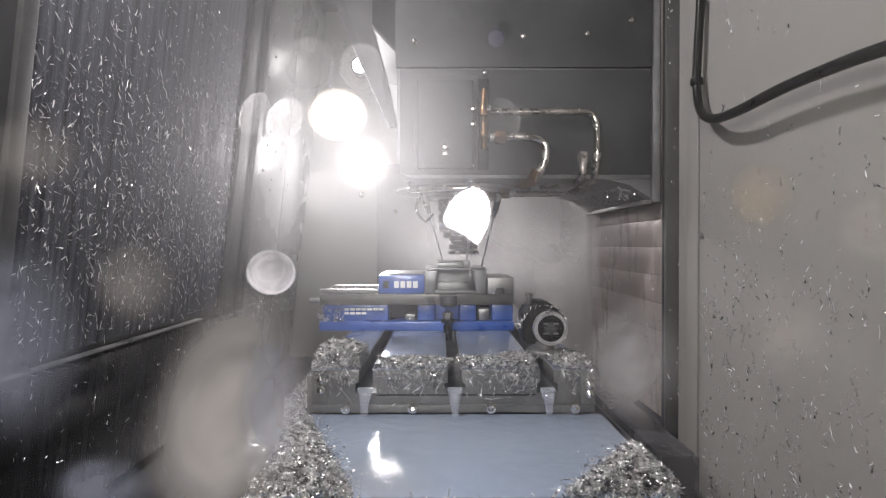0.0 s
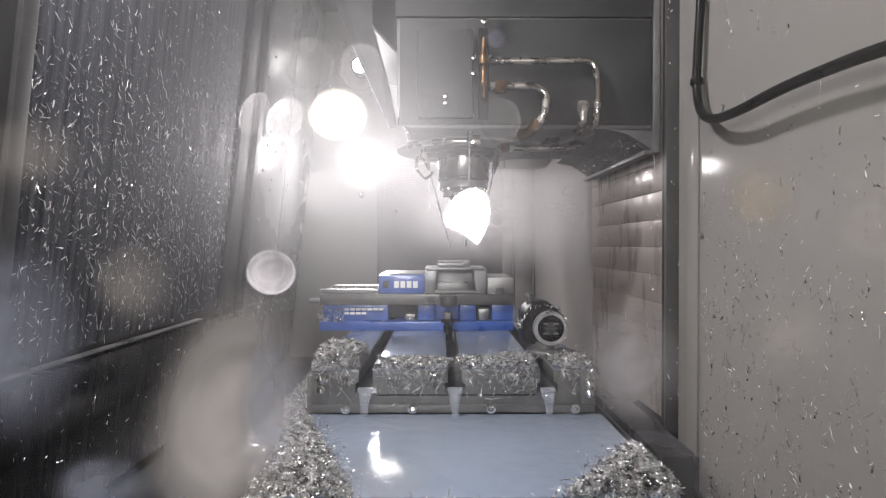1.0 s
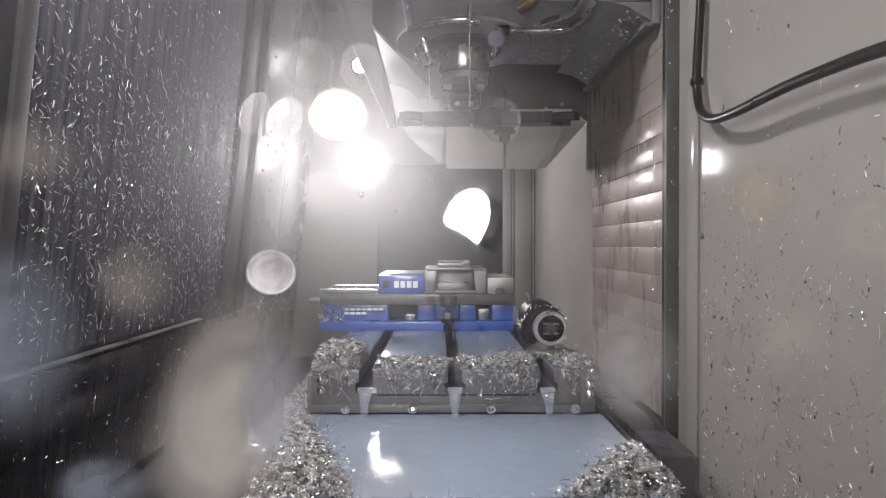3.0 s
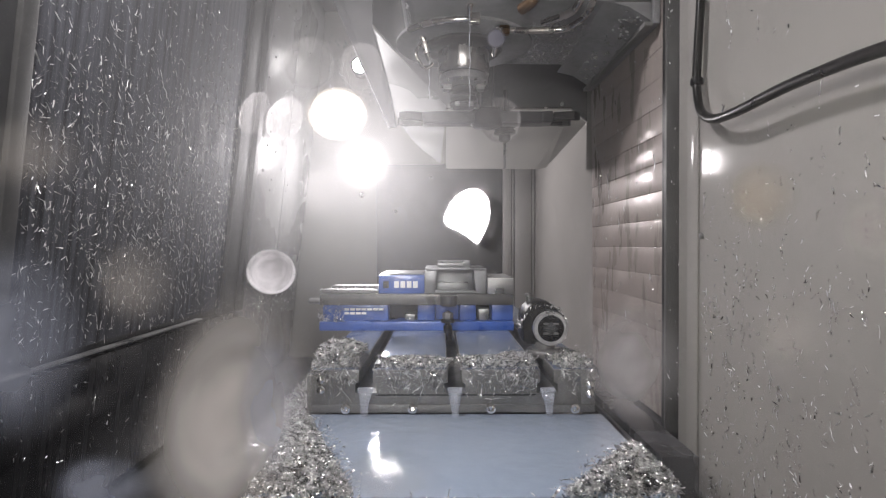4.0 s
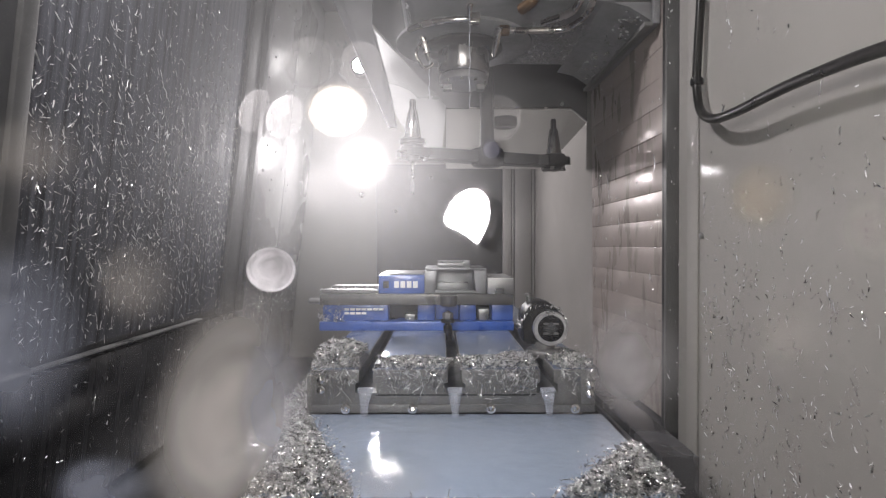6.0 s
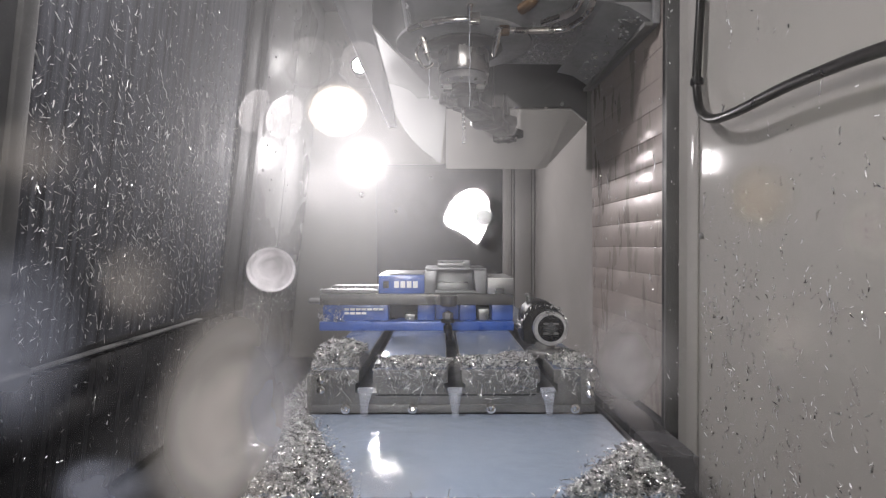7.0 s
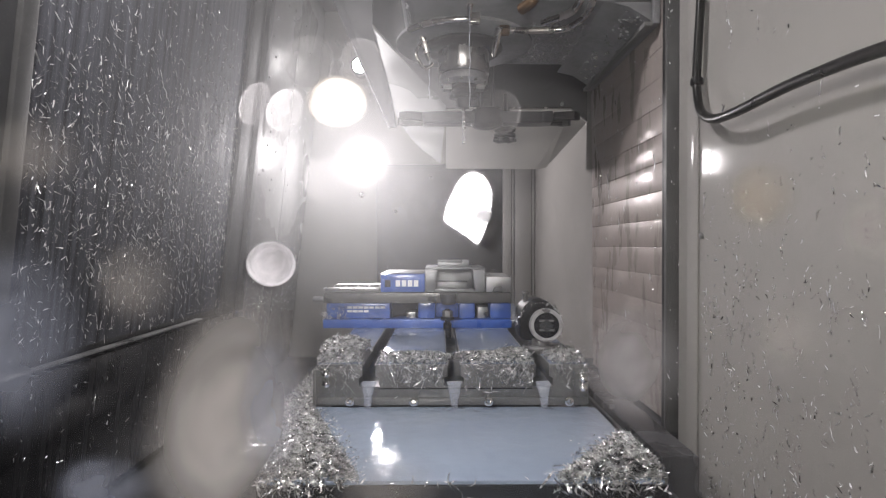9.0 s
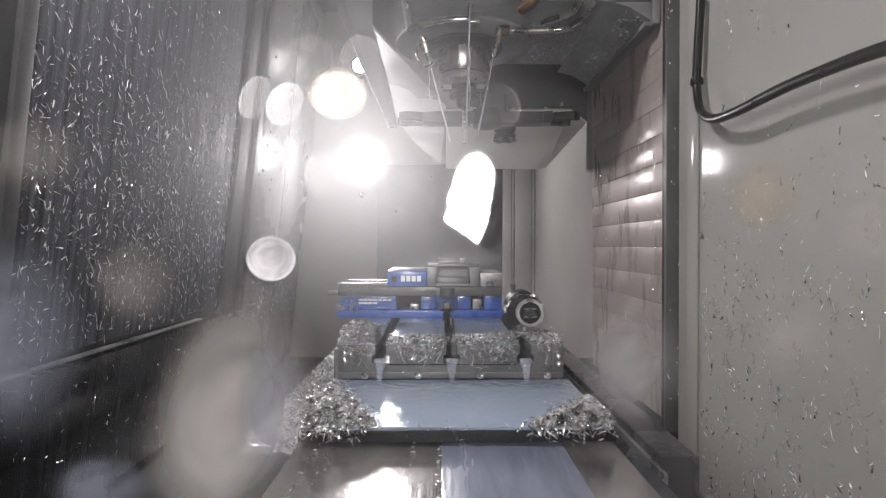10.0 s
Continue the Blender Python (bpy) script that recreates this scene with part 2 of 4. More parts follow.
part("edge_rail", box(0.398, 0.4355, 0.925, 0.9345, -0.33, ZC - 0.01, 0.002), M["frame"], column, "grey upright edge rail")
part("edge_rail", box(0.3985, 0.4115, 0.9346, 0.9446, -0.33, ZC - 0.01, 0.001), M["black"], column)

# ---- tool changer cover behind the spindle ----
def changer_cover():
    t = thing("tool_changer_cover", "grey sheet metal tool changer cover with a bright flap", "machine cover", at=(0.1, 1.45, E_ + 0.37))
    bm = bmesh.new()
    rim = [bm.verts.new((x, y, E_ + z)) for x, y, z in ((0.02, 1.615, 0.4155), (0.402, 1.615, 0.4135), (0.313, 1.72, 0.247), (0.02, 1.72, 0.249))]
    bm.faces.new(rim)
    bmesh.ops.solidify(bm, geom=bm.faces[:], thickness=0.004)
    part("bottom_sheet", bm, M["pale"], t, "pale sloping underside sheet", smooth=False)
    bm = bmesh.new()
    rim = [bm.verts.new((x, y, E_ + z)) for x, y, z in ((0.4025, 1.615, 0.4135), (0.449, 1.615, 0.374), (0.345, 1.72, 0.251), (0.3135, 1.72, 0.247))]
    bm.faces.new(rim)
    bmesh.ops.solidify(bm, geom=bm.faces[:], thickness=0.004)
    part("side_skirt", bm, M["pale"], t, "bent side edge of the cover", smooth=False)
    part("front_sheet", prism([(0.02, 0.415), (0.402, 0.415), (0.449, 0.376), (0.449, 1.08), (-0.208, 1.08), (-0.208, 0.675)], 1.606, 1.612, "XZ", 0.001), M["changer"], t, "dark front sheet")
    part("front_lip", box(0.09, 0.401, 1.6025, 1.6055, 0.4145, 0.418, 0.0008), M["tube"], t, "thin bright folded edge")
    # flap with a curved lower edge
    pts = [(-0.178, 0.585), (0.018, 0.378), (0.003, 0.222)]
    n = 10
    for i in range(1, n):
        a = i / n
        pts.append((0.003 - 0.181 * a - 0.028 * math.sin(math.pi * a), 0.222 + 0.363 * a - 0.055 * math.sin(math.pi * a)))
    part("side_flap", prism(pts, 1.438, 1.441, "XZ", 0.0), M["alu2"], t, "bright bent sheet metal flap")
    part("side_sheet", prism([(-0.32, 0.80), (-0.295, 0.68), (-0.138, 0.315), (-0.115, 0.318), (-0.135, 0.42), (-0.182, 0.59), (-0.182, 0.95), (-0.36, 0.95)], 1.425, 1.431, "XZ", 0.001), M["dark"], t, "dark sheet edge")
    part("edge_lip", tube([(-0.232, 1.420, 0.533), (-0.136, 1.420, 0.314)], 0.0022, 8, 2), M["steel"], t, "bright folded lip")
    part("bolt", lathe([(0.006, 0), (0.006, -0.006), (0.002, -0.008)], (0.371, 1.606, 0.428), "Y", 10), M["steel"], t)
    return t


M["alu2"] = mat("brushed_light_sheet", (0.30, 0.30, 0.30), 0.34, 0.4, var=0.08, scale=5, bump=0.03, fine=150)
changer_cover()

# ---- spindle head ----
SX, SY = 0.053, 1.17
head = thing("spindle_carriage", "dark grey wet spindle head with coolant pipes and brass fittings", "spindle head", at=(SX, SY, E_ + 0.455))
hb = prism([(-0.077, 1.02), (-0.077, 0.50), (-0.066, 0.462), (-0.05, 0.455), (0.30, 0.455), (0.385, 0.455), (0.385, 1.02)], 0.96, 1.30, "XZ", 0.003)
part("body", hb, M["head"], head)
part("front_cover", box(-0.079, 0.384, 0.952, 0.9595, 0.655, 1.02, 0.002), M["plate"], head, "dark removable front cover with screws")
# thin sheet added only to darken the front face
part("front_shade_sheet", box(-0.072, 0.383, 0.9545, 0.9595, 0.462, 0.652, 0.002), M["plate"], head, "thin dark sheet added to keep the head front shaded")
part("gusset", prism([(0.30, 0.4545), (0.345, 0.447), (0.386, 0.417), (0.386, 0.4545)], 0.962, 1.36, "XZ", 0.002), M["head"], head)
part("slide_plate", box(0.3865, 0.3995, 0.955, 1.375, 0.412, 1.02, 0.002), M["head"], head, "dark slide plate at the column")
part("wiper_strip", box(0.372, 0.386, 0.958, 1.37, 0.409, 0.4165, 0.001), M["cast"], head, "bare steel wiper strip with screws")
for i in range(9):
    part("screw", lathe([(0.004, 0), (0.004, -0.003), (0.001, -0.004)], (0.364 - 0.010 * (i % 2), 0.985 + 0.042 * i, 0.431 + 0.007 * (i % 2)), "Z", 8), M["chrome"], head)
for x, z in ((-0.05, 0.99), (0.15, 0.71), (0.265, 0.715), (0.08, 0.645), (0.345, 0.74), (-0.045, 0.70)):
    part("screw", lathe([(0.005, 0.002), (0.005, -0.003), (0.0015, -0.005)], (x, 0.952, z), "Y", 10), M["chrome"], head)
part("side_cap", box(-0.04, 0.06, 0.94, 0.954, 0.47, 0.63, 0.006), M["plate"], head, "raised dark cap on the head front")
part("seam_rail", box(0.069, 0.088, 0.945, 0.954, 0.47, 0.632, 0.002), M["black"], head, "black manifold plate")
# spindle
part("spindle_flange", lathe([(0.085, 0.4468), (0.085, 0.440), (0.078, 0.435), (0.058, 0.434)], (SX, SY, 0), "Z", 40), M["black"], head)
part("spindle_sleeve", lathe([(0.0565, 0.4345), (0.0565, 0.387), (0.053, 0.383)], (SX, SY, 0), "Z", 40), M["sheet2"], head, "polished spindle sleeve")
nose = part("spindle_nose", lathe([(0.052, 0.3835), (0.054, 0.379), (0.054, 0.368), (0.044, 0.362), (0.024, 0.3615)], (SX, SY, 0), "Z", 40), M["steel"], head)
for s in (-1, 1):
    part("drive_key", box(SX + s * 0.036 - 0.009, SX + s * 0.036 + 0.009, SY - 0.02, SY + 0.004, 0.350, 0.3625, 0.001), M["cast"], nose)
for i in range(10):
    a = 2 * math.pi * (i + 0.3) / 10
    part("nose_screw", lathe([(0.0035, 0.368), (0.0035, 0.363)], (SX + 0.049 * math.cos(a), SY + 0.049 * math.sin(a), 0), "Z", 8), M["chrome"], nose)
# coolant ring and pipes
ring = [(SX + 0.155 * math.cos(a), SY + 0.155 * math.sin(a), 0.444) for a in [radians(222 + i * 6.2) for i in range(10)]]
part("coolant_ring", tube(ring, 0.0058, 10, 3), M["tube"], head, "bare metal coolant ring pipe")
part("ring_block", box(0.056, 0.078, 1.008, 1.026, 0.436, 0.4545, 0.002), M["tube"], head)
part("ring_flange", lathe([(0.148, 0.4552), (0.148, 0.4495), (0.144, 0.4475), (0.09, 0.447)], (SX, SY, 0), "Z", 56), M["head"], head, "broad dark flange round the spindle")
part("coolant_pipe", tube([(0.09, 0.942, 0.572), (0.18, 0.942, 0.572), (0.258, 0.942, 0.572), (0.276, 0.942, 0.562), (0.281, 0.942, 0.54), (0.281, 0.944, 0.48), (0.279, 0.962, 0.454), (0.272, 1.00, 0.441), (0.248, 1.040, 0.437), (0.20, 1.048, 0.436), (0.135, 1.048, 0.436)], 0.0062), M["tube"], head, "bent bare metal coolant pipe")
part("pipe_nut", lathe([(0.009, 0.0), (0.0105, 0.004), (0.0105, 0.016), (0.009, 0.02)], (0.118, 1.048, 0.436), "X", 6), M["brass"], head)
part("coolant_pipe", tube([(0.09, 0.94, 0.526), (0.15, 0.94, 0.527), (0.178, 0.94, 0.522), (0.19, 0.94, 0.505), (0.184, 0.942, 0.475), (0.170, 0.95, 0.452)], 0.0075), M["tube"], head, "bent bare metal coolant pipe")
part("coolant_pipe", tube([(0.257, 0.946, 0.485), (0.256, 0.95, 0.46), (0.245, 0.985, 0.445), (0.20, 1.03, 0.443)], 0.007), M["tube"], head, "bent bare metal coolant pipe")
part("pipe_nut", lathe([(0.009, 0.0), (0.0105, 0.004), (0.0105, 0.014), (0.009, 0.018)], (0.257, 0.946, 0.483), "Z", 6), M["tube"], head)
part("pipe_nut", lathe([(0.010, 0.0), (0.0115, 0.004), (0.0115, 0.016), (0.009, 0.02)], (0.098, 0.94, 0.526), "X", 6), M["brass"], head)
part("brass_elbow", tube([(0.176, 0.947, 0.468), (0.166, 0.955, 0.45), (0.150, 0.975, 0.445)], 0.0105, 8, 3), M["brass"], head, "brass elbow fitting")
part("brass_manifold", lathe([(0.004, 0.004), (0.006, 0.010), (0.006, 0.022), (0.008, 0.024), (0.008, 0.034), (0.006, 0.036), (0.006, 0.062), (0.009, 0.064), (0.009, 0.080), (0.006, 0.083), (0.005, 0.106), (0.003, 0.112)], (0.079, 0.938, 0.50), "Z", 12), M["brass"], head, "brass coolant manifold")
for x, z in ((0.060, 0.577), (0.060, 0.55), (0.086, 0.577), (0.010, 0.497), (0.010, 0.509)):
    part("cap_screw", lathe([(0.005, -0.004), (0.005, -0.012), (0.003, -0.0125)], (x, 0.944, z), "Y", 10), M["chrome"], head)
# nozzles: body and tip on each
NOZZLES = (((-0.030, 1.12, 0.430), (0.024, 1.17, 0.240)), ((0.056, 0.972, 0.462), (0.058, 1.165, 0.243)), ((0.112, 1.042, 0.412), (0.083, 1.165, 0.248)))
for tip, aim in NOZZLES:
    t, d = Vector(tip), (Vector(aim) - Vector(tip)).normalized()
    nz = part("nozzle", tube([t - d * 0.026, t, t + d * 0.012], 0.0068, 8, 2), M["tube"], head, "metal coolant nozzle")
    part("nozzle_tip", tube([t + d * 0.011, t + d * 0.03], 0.006, 8, 2, taper=0.0035), M["chrome"], nz)
part("hose_loop", tube([(-0.03, 1.14, 0.452), (-0.045, 1.12, 0.43), (-0.048, 1.11, 0.405), (-0.03, 1.12, 0.385), (-0.015, 1.135, 0.40)], 0.0035), M["tube"], head, "thin clear hose loop")
# beads of coolant hanging under the head
rng = random.Random(5)
bb = bmesh.new()
for i in range(1100):
    x, y = rng.uniform(0.10, 0.33), rng.uniform(1.06, 1.29)
    if i > 1040:
        x, y = -0.06 + rng.uniform(-0.003, 0.003), 0.97 + 0.0055 * (i - 1040)
    elif math.hypot(x - SX, y - SY) < 0.152:
        continue
    r = rng.uniform(0.0011, 0.0027)
    m = Matrix.Translation((x, y, E_ + 0.4548)) @ Matrix.Diagonal((r, r, r * 0.8, 1))
    bmesh.ops.create_icosphere(bb, subdivisions=1, radius=1.0, matrix=m)
for i in range(110):
    u = rng.random() ** 1.5
    r = rng.uniform(0.0013, 0.0032)
    p = (0.384 - 0.038 * u, rng.uniform(0.965, 1.35), E_ + 0.4185 + 0.0275 * u)
    bmesh.ops.create_icosphere(bb, subdivisions=1, radius=1.0, matrix=Matrix.Translation(p) @ Matrix.Diagonal((r, r, r, 1)))
ob = part("hanging_drops", bb, M["bead"], head)
tagged(ob, kind="stuff")

# ---- coolant jets, which slide out of the nozzles ----
jets = []
for tip, aim in NOZZLES:
    t, a = Vector(tip), Vector(aim)
    d = (a - t).normalized()
    j = part("coolant_jet", tube([t + d * 0.03, t.lerp(a, 0.5), a], 0.0013, 8, 4, taper=0.0024), M["jet"])
    tagged(j, "thin straight jet of milky coolant from a nozzle", "coolant jet", "coolant jets")
    jets.append((j, d))

# thin strands still running from two nozzles
strands = []
for (tip, aim), ln in zip(NOZZLES[:2], (0.085, 0.17)):
    t, a = Vector(tip), Vector(aim)
    d = (a - t).normalized()
    b = t + d * 0.03
    pts = [b + Vector((0.0012 * math.sin(9 * k), 0, -ln * k / 6)) for k in range(7)]
    strands.append(tagged(part("coolant_strand", tube(pts, 0.0007, 6, 3, taper=0.0005), M["jet"]), "thin strand of coolant running from a nozzle", "coolant strand", "coolant strands"))

# ---- tools, arm and pot ----
PX, PY, ARM_Z, TOOL_UP = 0.122, 1.36, 0.326, 0.012
OFF = Vector((SX - PX, SY - PY))
POT = (PX - OFF.x, PY - OFF.y)


def holder(t, c):
    """Taper, flange and body of a tool holder at c."""
    part("taper", lathe([(0.006, 0.115), (0.008, 0.112), (0.008, 0.09), (0.012, 0.085), (0.0215, 0.022), (0.0215, 0.018)], c, "Z", 24), M["chrome"], t, "bright ground taper")
    part("flange", lathe([(0.0315, 0.0175), (0.0315, 0.008), (0.027, 0.005), (0.027, 0.000), (0.0315, -0.003), (0.0315, -0.012), (0.022, -0.014)], c, "Z", 28), M["black"], t)


def face_mill():
    c = (SX, SY, ARM_Z + TOOL_UP)
    t = thing("face_mill", "dark face mill with inserts in a steel tool holder", "cutting tool", at=(SX, SY, E_ + ARM_Z))
    holder(t, c)
    body = part("cutter_body", lathe([(0.022, -0.0145), (0.030, -0.017), (0.0315, -0.0225), (0.010, -0.0235)], c, "Z", 24), M["black"], t)
    for i in range(6):
        a = 2 * math.pi * i / 6
        part("insert", box(c[0] + 0.029 * math.cos(a) - 0.005, c[0] + 0.029 * math.cos(a) + 0.005, c[1] + 0.029 * math.sin(a) - 0.004, c[1] + 0.029 * math.sin(a) + 0.004, c[2] - 0.0245, c[2] - 0.016, 0.001), M["cast"], body)
    return t


def drill():
    c = (POT[0], POT[1], ARM_Z + TOOL_UP)
    t = thing("end_mill", "slim bright end mill in a steel tool holder", "cutting tool", at=(*POT, E_ + ARM_Z))
    holder(t, c)
    part("collet_nut", lathe([(0.017, -0.0145), (0.017, -0.03), (0.010, -0.036)], c, "Z", 24), M["black"], t)
    bm = bmesh.new()
    rings = []
    for k in range(25):
        h, tw = -0.0365 - 0.0032 * k, 0.5 * k
        rings.append([bm.verts.new((c[0] + r * math.cos(tw + math.pi / 4 * i), c[1] + r * math.sin(tw + math.pi / 4 * i), E_ + c[2] + h)) for i in range(8) for r in [0.0042 if i % 2 else 0.0034]])
    for a, b in zip(rings, rings[1:]):
        for i in range(8):
            bm.faces.new((a[i], a[(i + 1) % 8], b[(i + 1) % 8], b[i]))
    bm.faces.new(rings[-1])
    part("cutter", bm, M["steel"], t, "bright fluted cutter")
    return t


tool_a, tool_b = face_mill(), drill()
arm = thing("tool_change_arm", "dark double-ended tool change arm with gripper fingers", "tool arm", at=(PX, PY, E_ + ARM_Z))
part("shaft", lathe([(0.018, 0.36), (0.018, 0.03), (0.03, 0.0195)], (PX, PY, ARM_Z), "Z", 24), M["dark"], arm)
part("hub", lathe([(0.040, 0.019), (0.043, 0.014), (0.043, -0.016), (0.034, -0.024), (0.012, -0.026)], (PX, PY, ARM_Z), "Z", 28), M["black"], arm)
for s in (-1, 1):
    o = lambda x, y: (PX + s * x, PY + s * y)
    blade = part("arm_blade", prism([o(0.035, -0.028), o(0.14, -0.020), o(0.163, -0.034), o(0.165, 0.02), o(0.14, 0.026), o(0.035, 0.028)], ARM_Z - 0.016, ARM_Z + 0.012, "XY", 0.003), M["dark"], arm)
    part("gripper_finger", prism([o(0.1655, -0.036), o(0.215, -0.046), o(0.232, -0.030), o(0.222, -0.024), o(0.200, -0.0325), o(0.172, -0.020), o(0.1655, -0.012)], ARM_Z - 0.012, ARM_Z + 0.008, "XY", 0.002), M["black"], blade)
    part("gripper_finger", prism([o(0.1655, 0.012), o(0.172, 0.020), o(0.200, 0.0325), o(0.216, 0.026), o(0.224, 0.032), o(0.205, 0.044), o(0.1655, 0.034)], ARM_Z - 0.012, ARM_Z + 0.008, "XY", 0.002), M["black"], blade)
pot = thing("tool_pot", "black tool pot hanging under the changer cover", "tool pot", at=(*POT, E_ + 0.36))
part("pot_body", lathe([(0.036, 0.372), (0.036, 0.350), (0.030, 0.3445), (0.025, 0.344)], (*POT, 0), "Z", 28), M["black"], pot)

# ---- table ----
TX0, TX1, TY0, TY1, TT, TB = -0.178, 0.216, 0.73, 1.66, -0.173, -0.2315
table = thing("milling_table", "cast iron milling table with three T-slots, wet with coolant", "machine table", at=(0.02, 1.2, E_ + TB))
SLOTS = (-0.102, 0.021, 0.149)
outline = [(TX0, TB), (TX1, TB), (TX1, TT)]
for sx in reversed(SLOTS):
    outline += [(sx + 0.0095, TT), (sx + 0.0095, TT - 0.018), (sx + 0.016, TT - 0.018), (sx + 0.016, TT - 0.033), (sx - 0.016, TT - 0.033), (sx - 0.016, TT - 0.018), (sx - 0.0095, TT - 0.018), (sx - 0.0095, TT)]
outline.append((TX0, TT))
part("table_body", prism(outline, TY0, TY1, "XZ", 0.0012), M["cast"], table)
xs = [TX0] + [v for s in SLOTS for v in (s - 0.0095, s + 0.0095)] + [TX1]
for i in range(0, 8, 2):
    part("wet_surface", box(xs[i] + 0.002, xs[i + 1] - 0.002, TY0 + 0.003, TY1 - 0.003, TT + 0.0001, TT + 0.0009, 0.0003), M["tabletop"], table, "bluish coolant film")
for x0, x1 in ((TX0 + 0.001, -0.152), (0.196, TX1 - 0.001)):
    part("end_plate", box(x0, x1, TY0 - 0.0025, TY0 - 0.0003, TB + 0.012, TT - 0.004, 0.0008), M["cast"], table)
part("wiper_seam", box(-0.088, 0.134, TY0 - 0.0016, TY0 - 0.0003, -0.2085, -0.2065, 0.0004), M["black"], table, "dark seam across the table end")
part("end_strip", box(TX0 + 0.002, TX1 - 0.002, TY0 - 0.003, TY0 - 0.0003, TB, TB + 0.011, 0.001), M["cast"], table)
for x in (-0.128, -0.037, 0.070, 0.185):
    part("cap_screw", lathe([(0.0065, -0.0065), (0.0065, -0.013), (0.004, -0.0145), (0.002, -0.011)], (x, TY0, TB + 0.008), "Y", 12), M["chrome"], table)
for x, z in ((-0.163, -0.186), (-0.163, -0.200), (0.207, -0.193), (0.207, -0.206)):
    part("dome_bolt", lathe([(0.0068, 0.0), (0.0068, -0.003), (0.0055, -0.007), (0.002, -0.0095)], (x, TY0, z), "Y", 14), M["chrome"], table)
part("side_apron", box(TX0 - 0.006, TX0 - 0.0005, TY0 + 0.002, TY1, TB - 0.03, TT - 0.008, 0.001), M["cast"], table)

# ---- tray before the table, with its pool ----
tray = thing("coolant_tray", "dark steel tray on the table end, flooded with milky coolant", "tray", at=(0.02, 0.6, E_ + TB))
TRY0 = 0.484
part("tray_floor", box(TX0 - 0.001, 0.224, TRY0, TY0 - 0.0065, TB - 0.014, TB - 0.006, 0.001), M["dark"], tray)
part("front_lip", box(TX0 - 0.001, 0.224, TRY0 - 0.004, TRY0 + 0.0, TB - 0.018, TB - 0.0035, 0.001), M["black"], tray)
pool = part("coolant_pool", box(TX0, 0.223, TRY0 + 0.001, TY0 - 0.0065, TB - 0.0055, TB - 0.0005, 0.0015), M["milky"])
tagged(pool, "milky bluish coolant pooled on the tray", "coolant", kind="stuff")

# ---- coolant pouring out of the slots ----
def stream_mat():
    """Thin running coolant: partly clear."""
    m = mat("thin_running_coolant", (0.42, 0.45, 0.52), 0.15, var=0.15, scale=60, bump=0.15, stretch=(4, 4, 0.4))
    n, l = m.node_tree.nodes, m.node_tree.links
    tr, mx = n.new("ShaderNodeBsdfTransparent"), n.new("ShaderNodeMixShader")
    mx.inputs[0].default_value = 0.34
    l.new(tr.outputs[0], mx.inputs[1])
    l.new(n["Principled BSDF"].outputs[0], mx.inputs[2])
    l.new(mx.outputs[0], n["Material Output"].inputs["Surface"])
    return m


M["stream"] = stream_mat()
streams = []
for sx, w in zip(SLOTS, (0.0118, 0.0118, 0.0118)):
    bm = bmesh.new()
    rings = []
    rs = random.Random(int(sx * 1000))
    for k in range(12):
        h = k / 11
        ww = w * (1.0 - 0.62 * h ** 0.6) + rs.uniform(-0.0006, 0.0006)
        y = TY0 - 0.004 - 0.012 * math.sqrt(h)
        z = TT - 0.024 - (TT - 0.024 - TB) * h
        rings.append([bm.verts.new((sx + ww * math.cos(a) + rs.uniform(-0.0004, 0.0004), y + 0.004 * math.sin(a), E_ + z)) for a in [2 * math.pi * i / 12 for i in range(12)]])
    for a, b in zip(rings, rings[1:]):
        for i in range(12):
            bm.faces.new((a[i], a[(i + 1) % 12], b[(i + 1) % 12], b[i]))
    bm.faces.new(rings[0])
    bm.faces.new(rings[-1])
    streams.append(tagged(part("coolant_stream", bm, M["stream"]), "milky coolant pouring from a T-slot into the tray", "coolant stream", "coolant streams"))

# ---- vise ----
VY0, VY1 = 1.06, 1.215
vise = thing("machine_vise", "blue painted machine vise with a ground steel bed, clamping a block", "vise", at=(-0.05, 1.13, E_ + TT))
part("base_flange", box(-0.242, 0.150, VY0, VY1, TT + 0.0005, TT + 0.019, 0.003), M["blue"], vise)
for x0, x1 in ((-0.236, -0.103), (-0.045, -0.009), (0.040, 0.074), (0.105, 0.149)):
    part("base_block", box(x0, x1, VY0 + 0.006, VY1 - 0.006, TT + 0.0195, -0.1205, 0.004), M["blue"], vise)
part("base_web", box(-0.0085, 0.0395, VY0 + 0.022, VY1 - 0.02, TT + 0.0195, -0.1205, 0.003), M["blue"], vise)
part("vise_nut", box(-0.070, -0.050, VY0 + 0.012, VY0 + 0.045, TT + 0.0195, -0.1400, 0.002), M["steel"], vise)
part("vise_nut", box(0.079, 0.101, VY0 + 0.012, VY0 + 0.045, TT + 0.0195, -0.1300, 0.002), M["steel"], vise)
part("screw_core", box(-0.1025, -0.0455, VY0 + 0.05, VY1 - 0.03, TT + 0.02, -0.121, 0.002), M["black"], vise)
part("screw_core", box(0.0765, 0.1045, VY0 + 0.05, VY1 - 0.03, TT + 0.02, -0.121, 0.002), M["black"], vise)
part("bed", box(-0.240, 0.1485, VY0 - 0.003, VY1, -0.120, -0.0985, 0.002), M["bed"], vise, "ground steel bed")
part("screw_end", lathe([(0.0045, 0), (0.006, 0.002), (0.006, 0.034)], (-0.276, 1.12, -0.118), "X", 16), M["steel"], vise)
mj = part("moving_jaw", box(-0.1226, -0.0305, VY0, VY1, -0.098, -0.060, 0.003), M["blue"], vise, "blue moving jaw with white lettering bars")
